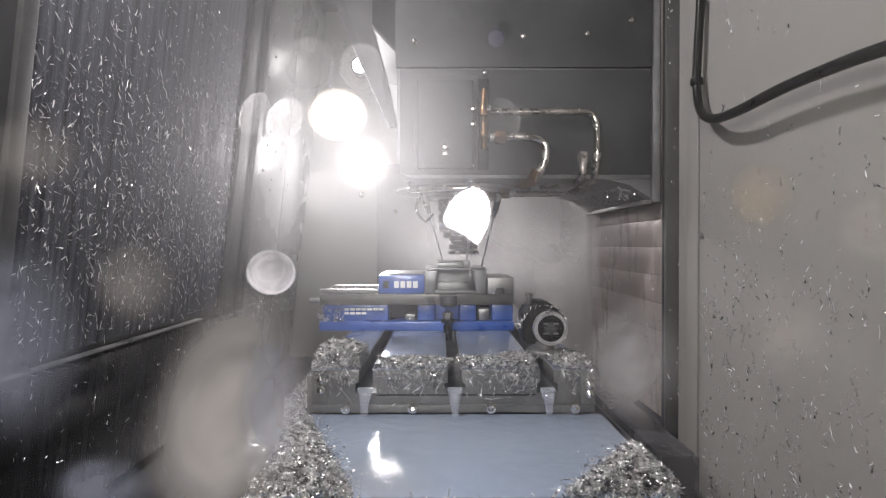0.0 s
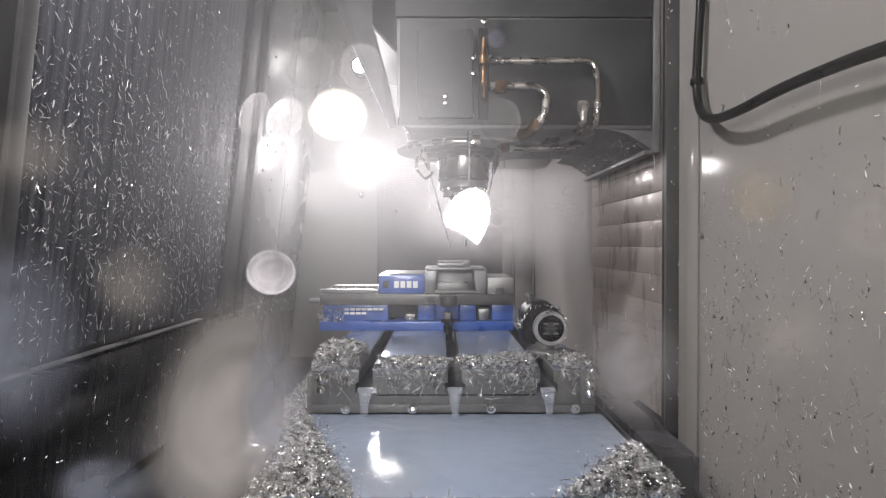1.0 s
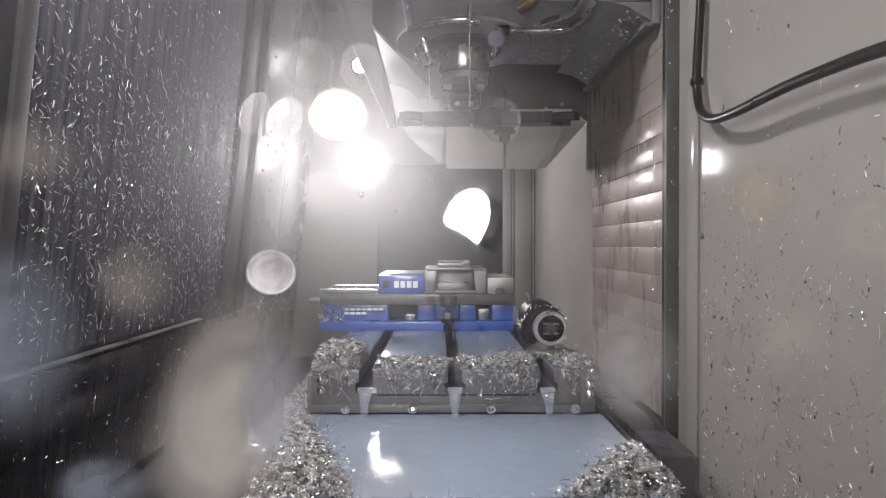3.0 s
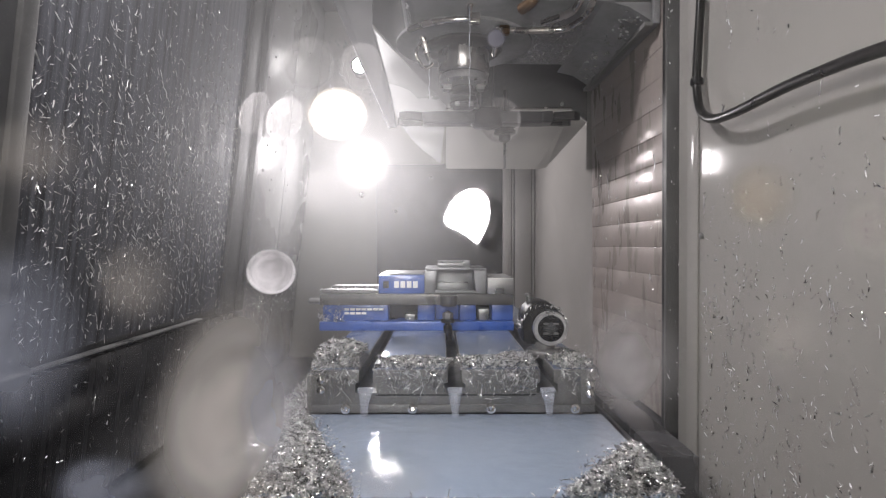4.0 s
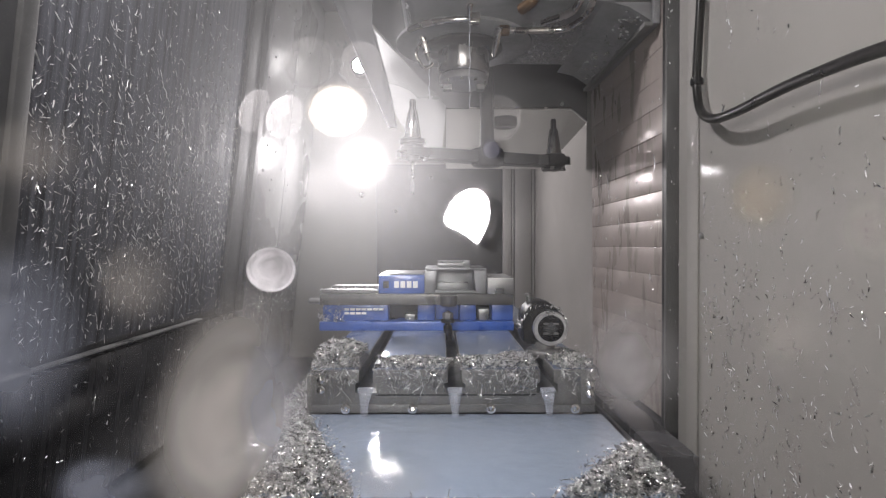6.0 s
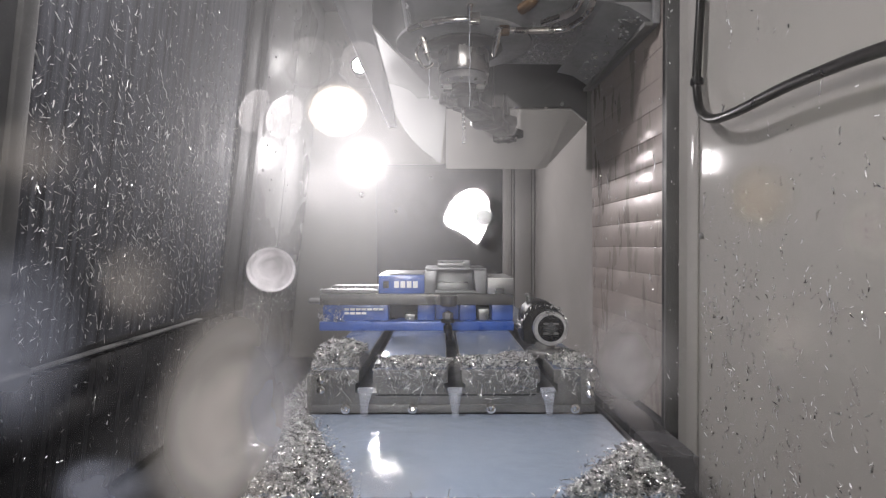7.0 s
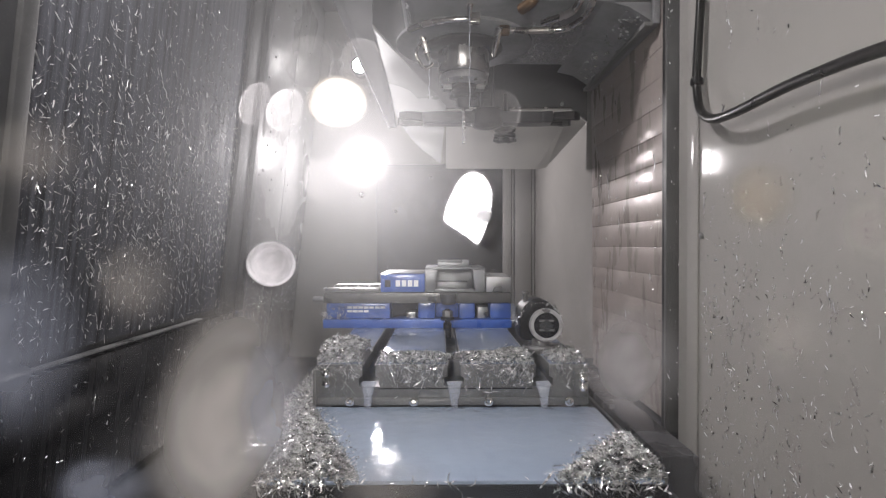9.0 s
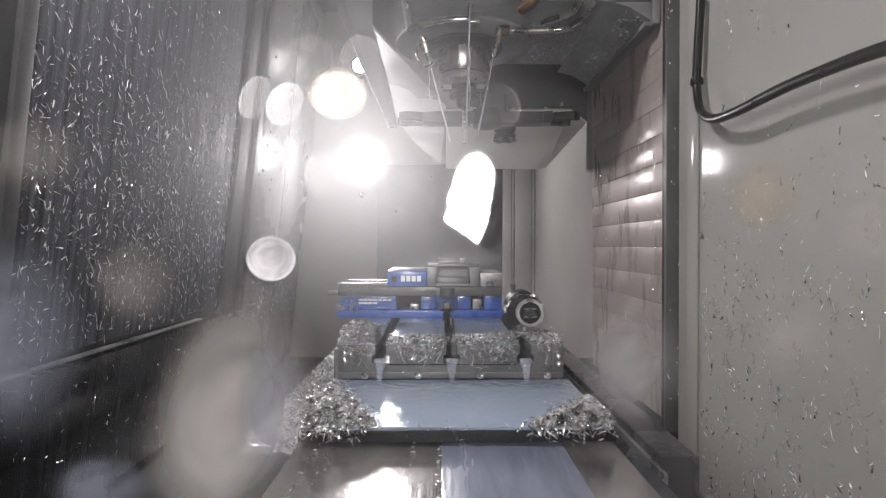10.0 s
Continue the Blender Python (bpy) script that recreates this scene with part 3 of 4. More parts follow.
part("jaw_top", box(-0.120, -0.033, VY0 + 0.01, VY1 - 0.01, -0.0598, -0.0575, 0.001), M["cast"], mj)
part("logo_square", box(-0.1135, -0.1015, VY0 - 0.0012, VY0 - 0.0004, -0.0865, -0.0725, 0.0), M["black"], mj)
for i in range(4):
    part("lettering_bar", box(-0.091 + 0.0125 * i, -0.0815 + 0.0125 * i, VY0 - 0.0012, VY0 - 0.0004, -0.086, -0.0725, 0.0), M["label"], mj)
for r in range(2):
    for i in range(7 - 3 * r):
        part("lettering_bar", box(-0.192 + 0.0115 * i, -0.1825 + 0.0115 * i, VY0 + 0.0048, VY0 + 0.0056, -0.132 - 0.008 * r, -0.1275 - 0.008 * r, 0.0), M["label"], vise)
part("fixed_jaw", box(0.096, 0.149, VY0, VY1, -0.098, -0.0655, 0.002), M["steel"], vise, "grey hardened steel fixed jaw")
part("jaw_rail", box(-0.238, -0.124, VY0 + 0.004, VY0 + 0.04, -0.098, -0.090, 0.002), M["cast"], vise)
part("jaw_rail", box(-0.238, -0.124, VY1 - 0.04, VY1 - 0.004, -0.098, -0.090, 0.002), M["cast"], vise)
# clamp stud in the middle slot, and one between the blocks
for x, y in ((0.016, VY0 - 0.014),):
    st = thing("clamp_stud", "black steel hold-down stud with nut and washer", "clamp", "clamp studs", at=(x, y, E_ + TT))
    part("stud", lathe([(0.0085, -0.016), (0.0085, 0.013), (0.0055, 0.015), (0.0055, 0.040), (0.004, 0.0425)], (x, y, TT), "Z", 16), M["black"], st)
    part("nut", lathe([(0.0095, 0.026), (0.0105, 0.028), (0.0105, 0.037), (0.0095, 0.039)], (x, y, TT), "Z", 6), M["cast"], st)
    part("washer", lathe([(0.0135, 0.0200), (0.0138, 0.0215), (0.0135, 0.0255)], (x, y, TT), "Z", 20), M["black"], st)
studs = [o for o in scene.objects if o.name.startswith("clamp_stud")]
part("bed_stop", lathe([(0.017, -0.0004), (0.017, -0.016), (0.014, -0.0215)], (0.018, VY0 - 0.005, -0.1000), "Z", 24), M["bed"], vise)

# ---- workpiece ----
block = thing("workpiece", "milled aluminium block with a square pocket and raised boss", "workpiece", at=(0.03, 1.13, E_ - 0.098))
wy0, wy1 = VY0 + 0.004, VY1 - 0.004
part("left_wall", prism([(-0.0295, -0.098), (-0.0305, -0.051), (-0.0045, -0.051), (-0.0100, -0.098)], wy0, wy1, "XZ", 0.0015), M["alu"], block)
part("right_wall", prism([(0.0735, -0.098), (0.0690, -0.051), (0.0950, -0.051), (0.0940, -0.098)], wy0, wy1, "XZ", 0.0015), M["alu"], block)
part("web", box(-0.0095, 0.0730, wy0 + 0.055, wy1, -0.0975, -0.0512, 0.001), M["alu"], block)
part("top_plate", box(-0.0300, 0.0950, wy0, wy1, -0.0505, -0.0465, 0.0012), M["alu"], block)
part("pocket_step", box(-0.0040, 0.0600, wy0 + 0.030, wy0 + 0.0545, -0.0975, -0.078, 0.001), M["alu"], block)
part("ledge", box(-0.0095, 0.0730, wy0 + 0.0005, wy0 + 0.0115, -0.0975, -0.0915, 0.001), M["alu"], block)
for z in (-0.0464, -0.0362):
    part("boss", box(-0.004, 0.062, wy0 + 0.02, wy1 - 0.02, z, z + (0.0098 if z < -0.04 else 0.0022), 0.0012), M["alu"], block)
part("boss_lug", box(0.048, 0.062, wy0 + 0.012, wy0 + 0.0195, -0.0464, -0.031, 0.001), M["alu"], block)

# ---- round fixture on the table ----
fx = thing("collet_fixture", "black collet fixture with a bright ring face, chips stuck on it", "fixture", at=(0.163, 0.83, E_ + TT))
C = (0.171, 0.83, -0.1285)
part("pedestal", lathe([(0.027, TT + 0.0005), (0.028, TT + 0.002), (0.028, TT + 0.008), (0.026, TT + 0.010), (0.017, TT + 0.0105), (0.016, TT + 0.022)], (C[0] - 0.007, C[1], 0), "Z", 28), M["cast"], fx)
arch = [(0.136, TT + 0.018), (0.181, TT + 0.018), (0.187, -0.148)]
arch += [(0.160 + 0.030 * math.cos(radians(a)), -0.1175 + 0.030 * math.sin(radians(a))) for a in range(0, 181, 20)] + [(0.131, -0.150)]
part("body", prism(arch, 0.822, 0.880, "XZ", 0.004), M["black"], fx, "black cast housing")
part("collar", lathe([(0.0275, 0.004), (0.0282, -0.002), (0.0282, -0.011), (0.0270, -0.0125)], C, "Y", 32), M["black"], fx)
part("ring_face", lathe([(0.0268, -0.0125), (0.0268, -0.020), (0.0255, -0.022), (0.0208, -0.022), (0.0185, -0.016)], C, "Y", 36), M["ring"], fx, "bright steel ring")
part("collet", lathe([(0.0205, -0.0165), (0.0205, -0.0205), (0.0185, -0.0215), (0.012, -0.020)], C, "Y", 28), M["black"], fx)
for k in range(4):
    a = radians(45 + 90 * k)
    part("jaw", box(C[0] + 0.0105 * math.cos(a) - 0.0042, C[0] + 0.0105 * math.cos(a) + 0.0042, 0.8062, 0.8095, C[2] + 0.0105 * math.sin(a) - 0.0016, C[2] + 0.0105 * math.sin(a) + 0.0016, 0.0005), M["cast"], fx)
part("collet_square", prism([(C[0] - 0.011, C[2]), (C[0], C[2] + 0.011), (C[0] + 0.011, C[2]), (C[0], C[2] - 0.011)], 0.8055, 0.812, "XZ", 0.0008), M["dark"], fx)
part("knob", lathe([(0.0040, -0.095), (0.0040, -0.083), (0.0062, -0.082), (0.0062, -0.0775), (0.0042, -0.0765)], (C[0] - 0.028, C[1] + 0.015, 0), "Z", 14), M["cast"], fx)

# ---- way covers and rails ----
wc = thing("way_cover", "stainless telescoping way cover under the tray, wet with coolant", "way cover", kind="structure")
part("cover_sheet", box(-0.182, 0.226, 0.10, 0.72, -0.262, -0.256, 0.002), M["sheet"], wc)
part("cover_sheet", box(-0.178, 0.222, 0.10, 1.9, -0.50, -0.2625, 0.002), M["sheet"], wc)
flow = part("coolant_film", box(0.002, 0.157, 0.105, 0.719, -0.2565, -0.2548, 0.0008), M["film"])
tagged(flow, "thin bluish coolant film flowing over the way cover", "coolant", kind="stuff")
rail = thing("side_rail", "dark wet steel box rail along the table", "rail")
part("rail_body", box(0.262, 0.308, 0.62, 1.45, -0.50, -0.25, 0.004), M["rail"], rail)
part("rail_slope", prism([(0.229, -0.36), (0.229, -0.285), (0.255, -0.268), (0.255, -0.36)], 0.30, 1.45, "XZ", 0.002), M["rail"], rail, "wet sloping sheet")
part("rail_lip", box(0.256, 0.2615, 0.60, 1.45, -0.30, -0.262, 0.001), M["steel"], rail)
struct("ledge", box(0.3125, 0.419, -0.2, 1.5, -0.48, -0.455, 0.002), M["grey"], "grey sheet ledge at the foot of the wall")
part("ledge_strip", box(0.36, 0.449, 0.936, 1.5, -0.40, -0.322, 0.002), M["dark"])
tagged(bpy.data.objects["ledge_strip"], "dark sheet strip at the foot of the column", "trim", kind="structure")

# ---- lamps ----
def lamp_fixture(x, y, z, r, label):
    t = thing("work_lamp", label, "lamp", "work lamps", at=(x, y, E_ + z))
    part("housing", lathe([(r * 0.7, 0.0), (r * 1.25, -0.02), (r * 1.3, -0.075), (r * 1.12, -0.08)], (x, y, z), "Y", 28), M["black"], t)
    part("lens", lathe([(r, -0.0805), (r, -0.083)], (x, y, z), "Y", 28), M["lamp"], t, "glowing lamp glass")
    return t


lamp_fixture(-0.362, YF - 0.002, 0.378, 0.052, "bright round work lamp on the far wall, switched on")
# upper disc stands in for a reflected glint, built like the lamp
lamp_fixture(-0.362, YF - 0.002, 0.82, 0.034, "small glowing disc on the far wall in place of a bright reflection")
# unseen glowing panel, added to brighten the faces towards the lens
nl = thing("fill_lamp", "glowing fill panel added on the end wall behind the lens", "lamp", at=(-0.12, -0.25, E_ + 0.2))
part("housing", box(-0.29, 0.05, -0.249, -0.230, 0.115, 0.285, 0.004), M["grey"], nl)
part("diffuser", box(-0.28, 0.04, -0.2295, -0.222, 0.125, 0.275, 0.002), M["fill_panel"], nl)
cl = thing("ceiling_lamp", "small square ceiling lamp over the door, switched on", "lamp", at=(-0.40, 0.60, E_ + ZC))
part("housing", box(-0.47, -0.33, 0.53, 0.67, 0.87, ZC - 0.001, 0.004), M["grey"], cl)
part("diffuser", box(-0.435, -0.365, 0.565, 0.635, 0.860, 0.8695, 0.002), M["lamp"], cl)

for y, z in ((0.842, 0.015), (0.842, 0.62), (0.842, -0.40)):
    tagged(part("wall_screw", lathe([(0.0045, 0.0), (0.0045, -0.003), (0.002, -0.0045)], (XN - 0.0005, y, z), "X", 10), M["steel"]), "small steel screw in the white wall", "screw", "wall screws")

# bright domes added where glints sit; no nuts are known there
for x, z, rr in ((-0.208, 0.157, 0.013), (-0.040, 0.317, 0.010), (-0.365, 0.235, 0.014)):
    tagged(part("glint_dome", lathe([(rr, -0.0005), (rr, -0.006), (rr * 0.8, -0.012), (rr * 0.4, -0.016)], (x, YF - 0.012, z), "Y", 18), M["chrome"]), "bright dome added on the far sheet for a glint", "nut", "nuts on the far sheet")

# ---- cable on the rear wall ----
cable = thing("hanging_cable", "black rubber cable looped along the white wall", "cable", at=(0.43, 0.9, E_ + 0.2))
part("sheath", tube([(0.410, 0.828, 1.09), (0.409, 0.827, 0.80), (0.408, 0.826, 0.55), (0.408, 0.825, 0.40), (0.406, 0.828, 0.32), (0.404, 0.829, 0.255), (0.397, 0.803, 0.206), (0.389, 0.752, 0.180), (0.385, 0.689, 0.173), (0.385, 0.627, 0.175), (0.385, 0.578, 0.176), (0.385, 0.513, 0.174), (0.385, 0.455, 0.170), (0.385, 0.333, 0.157), (0.39, 0.095, 0.124)], 0.0067, 12, 6), M["rubber"], cable)
part("cable_tie", lathe([(0.0086, 0.251), (0.0098, 0.253), (0.0098, 0.260), (0.0086, 0.262)], (0.404, 0.829, 0), "Z", 14), M["black"], cable)

# ---- metal chips ----
M["wetchips"] = mat("wet_dull_chips", (0.45, 0.43, 0.41), 0.25, 1.0, var=0.4, scale=150, bump=0.0)

def chip_mesh(spots, seed, lo=0.004, hi=0.011, width=0.0016, flat=0.0, normal=(0, 0, 1), hang=None, bend=3.0):
    """Curled strips of swarf at the given spots. flat: how much they lie in the plane square to normal; hang: a way in which they trail."""
    rg = np.random.RandomState(seed)
    n = len(spots)
    P = np.array(spots, float)
    d = rg.normal(size=(n, 3))
    nn = np.array(normal, float)
    d -= flat * (d @ nn)[:, None] * nn
    if hang is not None:
        d += np.array(hang) * rg.uniform(0.2, 2.5, (n, 1))
    d /= np.linalg.norm(d, axis=1)[:, None]
    s = np.cross(d, rg.normal(size=(n, 3)))
    s /= np.linalg.norm(s, axis=1)[:, None]
    u = np.cross(d, s)
    L = rg.uniform(lo, hi, n) * np.where(rg.rand(n) < 0.12, 1.8, 1.0)
    W = width * rg.uniform(0.5, 1.5, n)
    curl = rg.uniform(0.15, bend, n)
    V, F = [], []
    k = 5
    for i in range(k):
        a = curl * (i / (k - 1) - 0.5)
        r = L / curl
        c = P + d * (r * np.sin(a))[:, None] + u * (r * (1 - np.cos(a)))[:, None]
        tw = rg.uniform(-0.3, 0.3, n)[:, None]
        side = s + u * tw
        w = (W * (0.35 if i in (0, k - 1) else 1.0) / 2)[:, None]
        V.append(c - side * w)
        V.append(c + side * w)
    V = np.stack(V, 1).reshape(-1, 3)
    base = (np.arange(n) * 2 * k)[:, None]
    for i in range(k - 1):
        F.append(base + np.array([2 * i, 2 * i + 1, 2 * i + 3, 2 * i + 2]))
    return V, np.concatenate(F)


def stuff_object(name, V, F, material, label, category, mound=None):
    me = bpy.data.meshes.new(name)
    V, F = V.tolist(), F.tolist()
    n_chip = len(F)
    if mound:
        off = len(V)
        V += mound[0]
        F += [[a + off for a in f] for f in mound[1]]
    me.from_pydata(V, [], F)
    me.materials.append(material)
    if mound:
        me.materials.append(M["mound"])
        for p in me.polygons[n_chip:]:
            p.material_index = 1
    ob = new(name, me)
    return tagged(ob, label, category, kind="stuff")


def pile(name, label, x0, x1, y0, y1, height, base, count, seed, step=0.006, stray=0.012, **kw):
    """A heap of chips over a height field, with loose curls on it."""
    rg = random.Random(seed)
    nx, ny = int((x1 - x0) / step) + 1, int((y1 - y0) / step) + 1
    V, F = [], []
    for j in range(ny + 1):
        for i in range(nx + 1):
            x, y = x0 + (x1 - x0) * i / nx, y0 + (y1 - y0) * j / ny
            h = height(x, y)
            V.append((x, y, E_ + base - 0.001 + max(0, h - 0.009) + (0.003 * noise.noise(Vector((x, y, seed)) * 90) if h > 0.002 else 0)))
    for j in range(ny):
        for i in range(nx):
            f = [j * (nx + 1) + i, j * (nx + 1) + i + 1, (j + 1) * (nx + 1) + i + 1, (j + 1) * (nx + 1) + i]
            if max(height(V[k][0], V[k][1]) for k in f) > 0.001:
                F.append(f)
    spots = []
    guard = 0
    while len(spots) < count and guard < count * 20:
        guard += 1
        x, y = rg.uniform(x0, x1), rg.uniform(y0, y1)
        h = height(x, y)
        if h > 0.0005 or (stray and height(x + rg.gauss(0, stray), y + rg.gauss(0, stray)) > 0.004 and rg.random() < 0.5):
            spots.append((x, y, E_ + base + max(0.0005 - h, 0) + h + rg.uniform(-0.004, 0.004)))
    CV, CF = chip_mesh(spots, seed, **kw)
    return stuff_object(name, CV, CF, M["chips"], label, "metal chips", (V, F))


def lump(x, y, cx, cy, rx, ry, h):
    q = ((x - cx) / rx) ** 2 + ((y - cy) / ry) ** 2
    return h * max(0.0, 1 - q) ** 0.8


def wob(x, y, f=40.0, s=0.0):
    return noise.noise(Vector((x * f, y * f, s)))


def table_heap(x, y):
    if min(abs(x - s) for s in SLOTS) < 0.0115 and not (0.0095 < x < 0.033 and y > 0.76):
        return 0.0
    h = lump(x, y, -0.145, 0.775, 0.06, 0.085, 0.027)
    h = max(h, lump(x, y, -0.04, 0.748, 0.085, 0.055, 0.007), lump(x, y, 0.075, 0.750, 0.085, 0.055, 0.008), lump(x, y, 0.192, 0.79, 0.035, 0.08, 0.006), lump(x, y, 0.115, 0.78, 0.035, 0.045, 0.009))
    return max(0.0, h * (1 + 0.35 * wob(x, y)) * min(1, 0.15 + (y - TY0) / 0.025) if h > 0 else 0)


def tray_left(x, y):
    d = (-(x + 0.078) * 0.236 - (y - TRY0) * 0.1) / 0.2563
    h = min(0.40 * d, 0.034, 0.8 * (y - TRY0) + 0.003)
    return max(0.0, h * (1 + 0.35 * wob(x, y, 30, 3)))


def tray_right(x, y):
    d = ((x - 0.112) * 0.131 - (y - TRY0) * 0.112) / 0.1724
    h = min(0.46 * d, 0.9 * (0.224 - x) + 0.006, 0.8 * (y - TRY0) + 0.003)
    return max(0.0, h * (1 + 0.35 * wob(x, y, 30, 5)))


def floor_heap(x, y):
    h = 0.075 * max(0.0, 1 - abs(x + 0.225) / 0.11) ** 0.8
    return max(0.0, h * (0.8 + 0.35 * wob(x, y, 14, 7)))


loose = []
loose.append(pile("chip_heap", "heap of bright aluminium chips on the table end", TX0, TX1, 0.732, 0.86, table_heap, TT, 14000, 11, 0.004, 0.0, width=0.0011, lo=0.003, hi=0.0085, bend=3.2, flat=0.45))
loose.append(pile("chip_heap", "wet aluminium chips heaped in the tray corner", TX0, -0.075, TRY0 + 0.001, 0.722, tray_left, TB, 12000, 12, width=0.0010, lo=0.003, hi=0.0085, bend=3.2, flat=0.45))
loose.append(pile("chip_heap", "wet aluminium chips heaped in the tray corner", 0.095, 0.223, TRY0 + 0.001, 0.66, tray_right, TB, 12000, 13, width=0.0010, lo=0.003, hi=0.0085, bend=3.2, flat=0.45))
struct("chip_chute", prism([(-0.42, -0.50), (-0.186, -0.33), (-0.186, -0.528), (-0.42, -0.528)], 0.3, 2.3, "XZ", 0.001), M["dark"], "dark sloping sheet beside the table")
pile("chip_heap", "long drift of aluminium chips beside the table", -0.335, -0.186, 0.74, 1.75, floor_heap, -0.335, 14000, 14, 0.010, lo=0.003, hi=0.010, width=0.0013)
# strings hanging over the table end and the front lip
rg = random.Random(21)
spots = []
while len(spots) < 640:
    x = rg.uniform(TX0 + 0.004, TX1 - 0.004)
    dense = 0.5 + 0.8 * math.exp(-((x + 0.035) / 0.03) ** 2) + 0.9 * math.exp(-((x - 0.115) / 0.035) ** 2)
    if min(abs(x - s) for s in SLOTS) < 0.014 or rg.random() > dense / 1.5:
        continue
    spots.append((x, TY0 - 0.0015 - rg.uniform(0, 0.004), E_ + TT + 0.002 - abs(rg.gauss(0, 0.017))))
V, F = chip_mesh(spots, 22, 0.005, 0.019, 0.0007, flat=0.8, normal=(0, 1, 0), hang=(0, 0, -0.5))
loose.append(stuff_object("chip_strings", V, F, M["chips"], "thin aluminium strings hanging over the table end", "metal chips"))
spots = []
while len(spots) < 330:
    x = rg.uniform(TX0, 0.222)
    if -0.09 < x < 0.11 and rg.random() < 0.95:
        continue
    spots.append((x, TRY0 - 0.005 - rg.uniform(0, 0.003), E_ + TB + 0.004 - abs(rg.gauss(0, 0.009))))
V, F = chip_mesh(spots, 23, 0.005, 0.013, 0.0016, flat=0.7, normal=(0, 1, 0), hang=(0, 0, -0.6))
loose.append(stuff_object("chip_strings", V, F, M["chips"], "aluminium chips hanging over the tray lip", "metal chips"))
# chips lying on the vise bed and clinging to the fixture
spots = [(rg.uniform(-0.238, -0.125), rg.uniform(VY0, VY0 + 0.06), E_ - 0.090 + rg.uniform(0, 0.003)) for _ in range(130)]
spots += [(rg.uniform(-0.243, -0.19), VY0 - rg.uniform(0, 0.006), E_ - 0.152 + abs(rg.gauss(0, 0.012))) for _ in range(190)]
spots += [(rg.uniform(-0.12, 0.14), rg.uniform(VY0, VY1), E_ - rg.choice((0.057, 0.045, 0.064)) + 0.001) for _ in range(30)]
V, F = chip_mesh(spots, 24, 0.004, 0.010, 0.0010)
loose.append(stuff_object("loose_chips", V, F, M["chips"], "small aluminium chips scattered on the vise", "metal chips"))
spots = []
for _ in range(300):
    a = rg.uniform(-0.6, 3.2)
    spots.append((C[0] - 0.008 + 0.0350 * math.cos(a), C[1] + rg.uniform(-0.014, 0.04), E_ + C[2] + 0.0350 * math.sin(a)))
spots += [(C[0] + rg.gauss(0, 0.025), C[1] + rg.gauss(-0.01, 0.02), E_ + TT + rg.uniform(0.001, 0.012)) for _ in range(150)]
V, F = chip_mesh(spots, 25, 0.004, 0.011, 0.0013)
loose.append(stuff_object("clinging_chips", V, F, M["chips"], "aluminium chips clinging to the collet fixture", "metal chips"))
# chips and drips on the white wall
spots = []
while len(spots) < 1300:
    y, z = rg.uniform(0.44, 0.84), rg.uniform(-0.40, 0.42)
    if rg.random() > (1.0 if z < -0.02 else 0.45 if z < 0.12 else 0.12):
        continue
    spots.append((XN - 0.0015, y, E_ + z))
    if rg.random() < 0.45:
        for k in range(rg.randint(1, 4)):
            spots.append((XN - 0.0015, y + rg.gauss(0, 0.002), E_ + z - 0.007 * (k + 1) + rg.gauss(0, 0.001)))
for sel, mt, seed in ((spots[::3], "chips", 26), (spots[1::3], "drips", 36), (spots[2::3], "wetchips", 37)):
    V, F = chip_mesh(sel, seed, 0.003, 0.010, 0.0011, flat=0.97, normal=(1, 0, 0), hang=(0, 0, -0.7))
    stuff_object("wall_chips", V, F, M[mt], "aluminium chips stuck to the white wall", "metal chips")
# chips and drops on the door pane
spots = []
while len(spots) < 3000:
    y, z = 0.80 + 0.79 * rg.random(), rg.uniform(-0.19, 0.62)
    dens = 0.25 + 0.8 * math.exp(-((z - 0.12) / 0.25) ** 2)
    if rg.random() > dens:
        continue
    spots.append((front_x(z) - 0.0045, y, E_ + z))
V, F = chip_mesh(spots[1300:], 37, 0.005, 0.018, 0.0012, flat=0.95, normal=(1, 0, 0), hang=(0.05, 0, -0.7), bend=1.1)
stuff_object("pane_drips", V, F, M["drips"], "short pale coolant drips on the wet door pane", "drips")
V, F = chip_mesh(spots[:1300], 27, 0.005, 0.018, 0.0013, flat=0.95, normal=(1, 0, 0), hang=(0.03, 0, -0.45), bend=2.6)
stuff_object("pane_chips", V, F, M["chips"], "aluminium chips and drops stuck to the wet door pane", "metal chips")
spots = [(front_x(z) + 0.006, rg.uniform(0.62, 1.68), E_ + z) for z in [rg.uniform(-0.48, -0.22) for _ in range(150)]]
spots += [(front_x(z) - 0.002, rg.uniform(1.78, 2.44), E_ + z) for z in [rg.gauss(-0.22, 0.04) for _ in range(420)]]
spots += [(front_x(z) - 0.002, rg.uniform(1.78, 2.44), E_ + z) for z in [rg.uniform(-0.2, 0.5) for _ in range(90)]]
V, F = chip_mesh(spots, 28, 0.005, 0.013, 0.0016, flat=0.9, normal=(1, 0, 0), hang=(0.03, 0, -0.5))
stuff_object("wall_chips", V, F, M["chips"], "aluminium chips stuck low on the front wall", "metal chips")
# chips on the column cover and edge rail
spots = [(0.4, rg.uniform(0.95, 1.39), E_ + rg.uniform(-0.3, 0.45)) for _ in range(90)]
spots += [(rg.uniform(0.399, 0.435), 0.9235, E_ + rg.uniform(-0.3, 0.5)) for _ in range(80)]
V, F = chip_mesh(spots, 29, 0.003, 0.009, 0.0014, flat=0.5, normal=(1, 0, 0), hang=(0, 0, -0.6))
stuff_object("wall_chips", V, F, M["chips"], "aluminium chips stuck to the column cover", "metal chips")

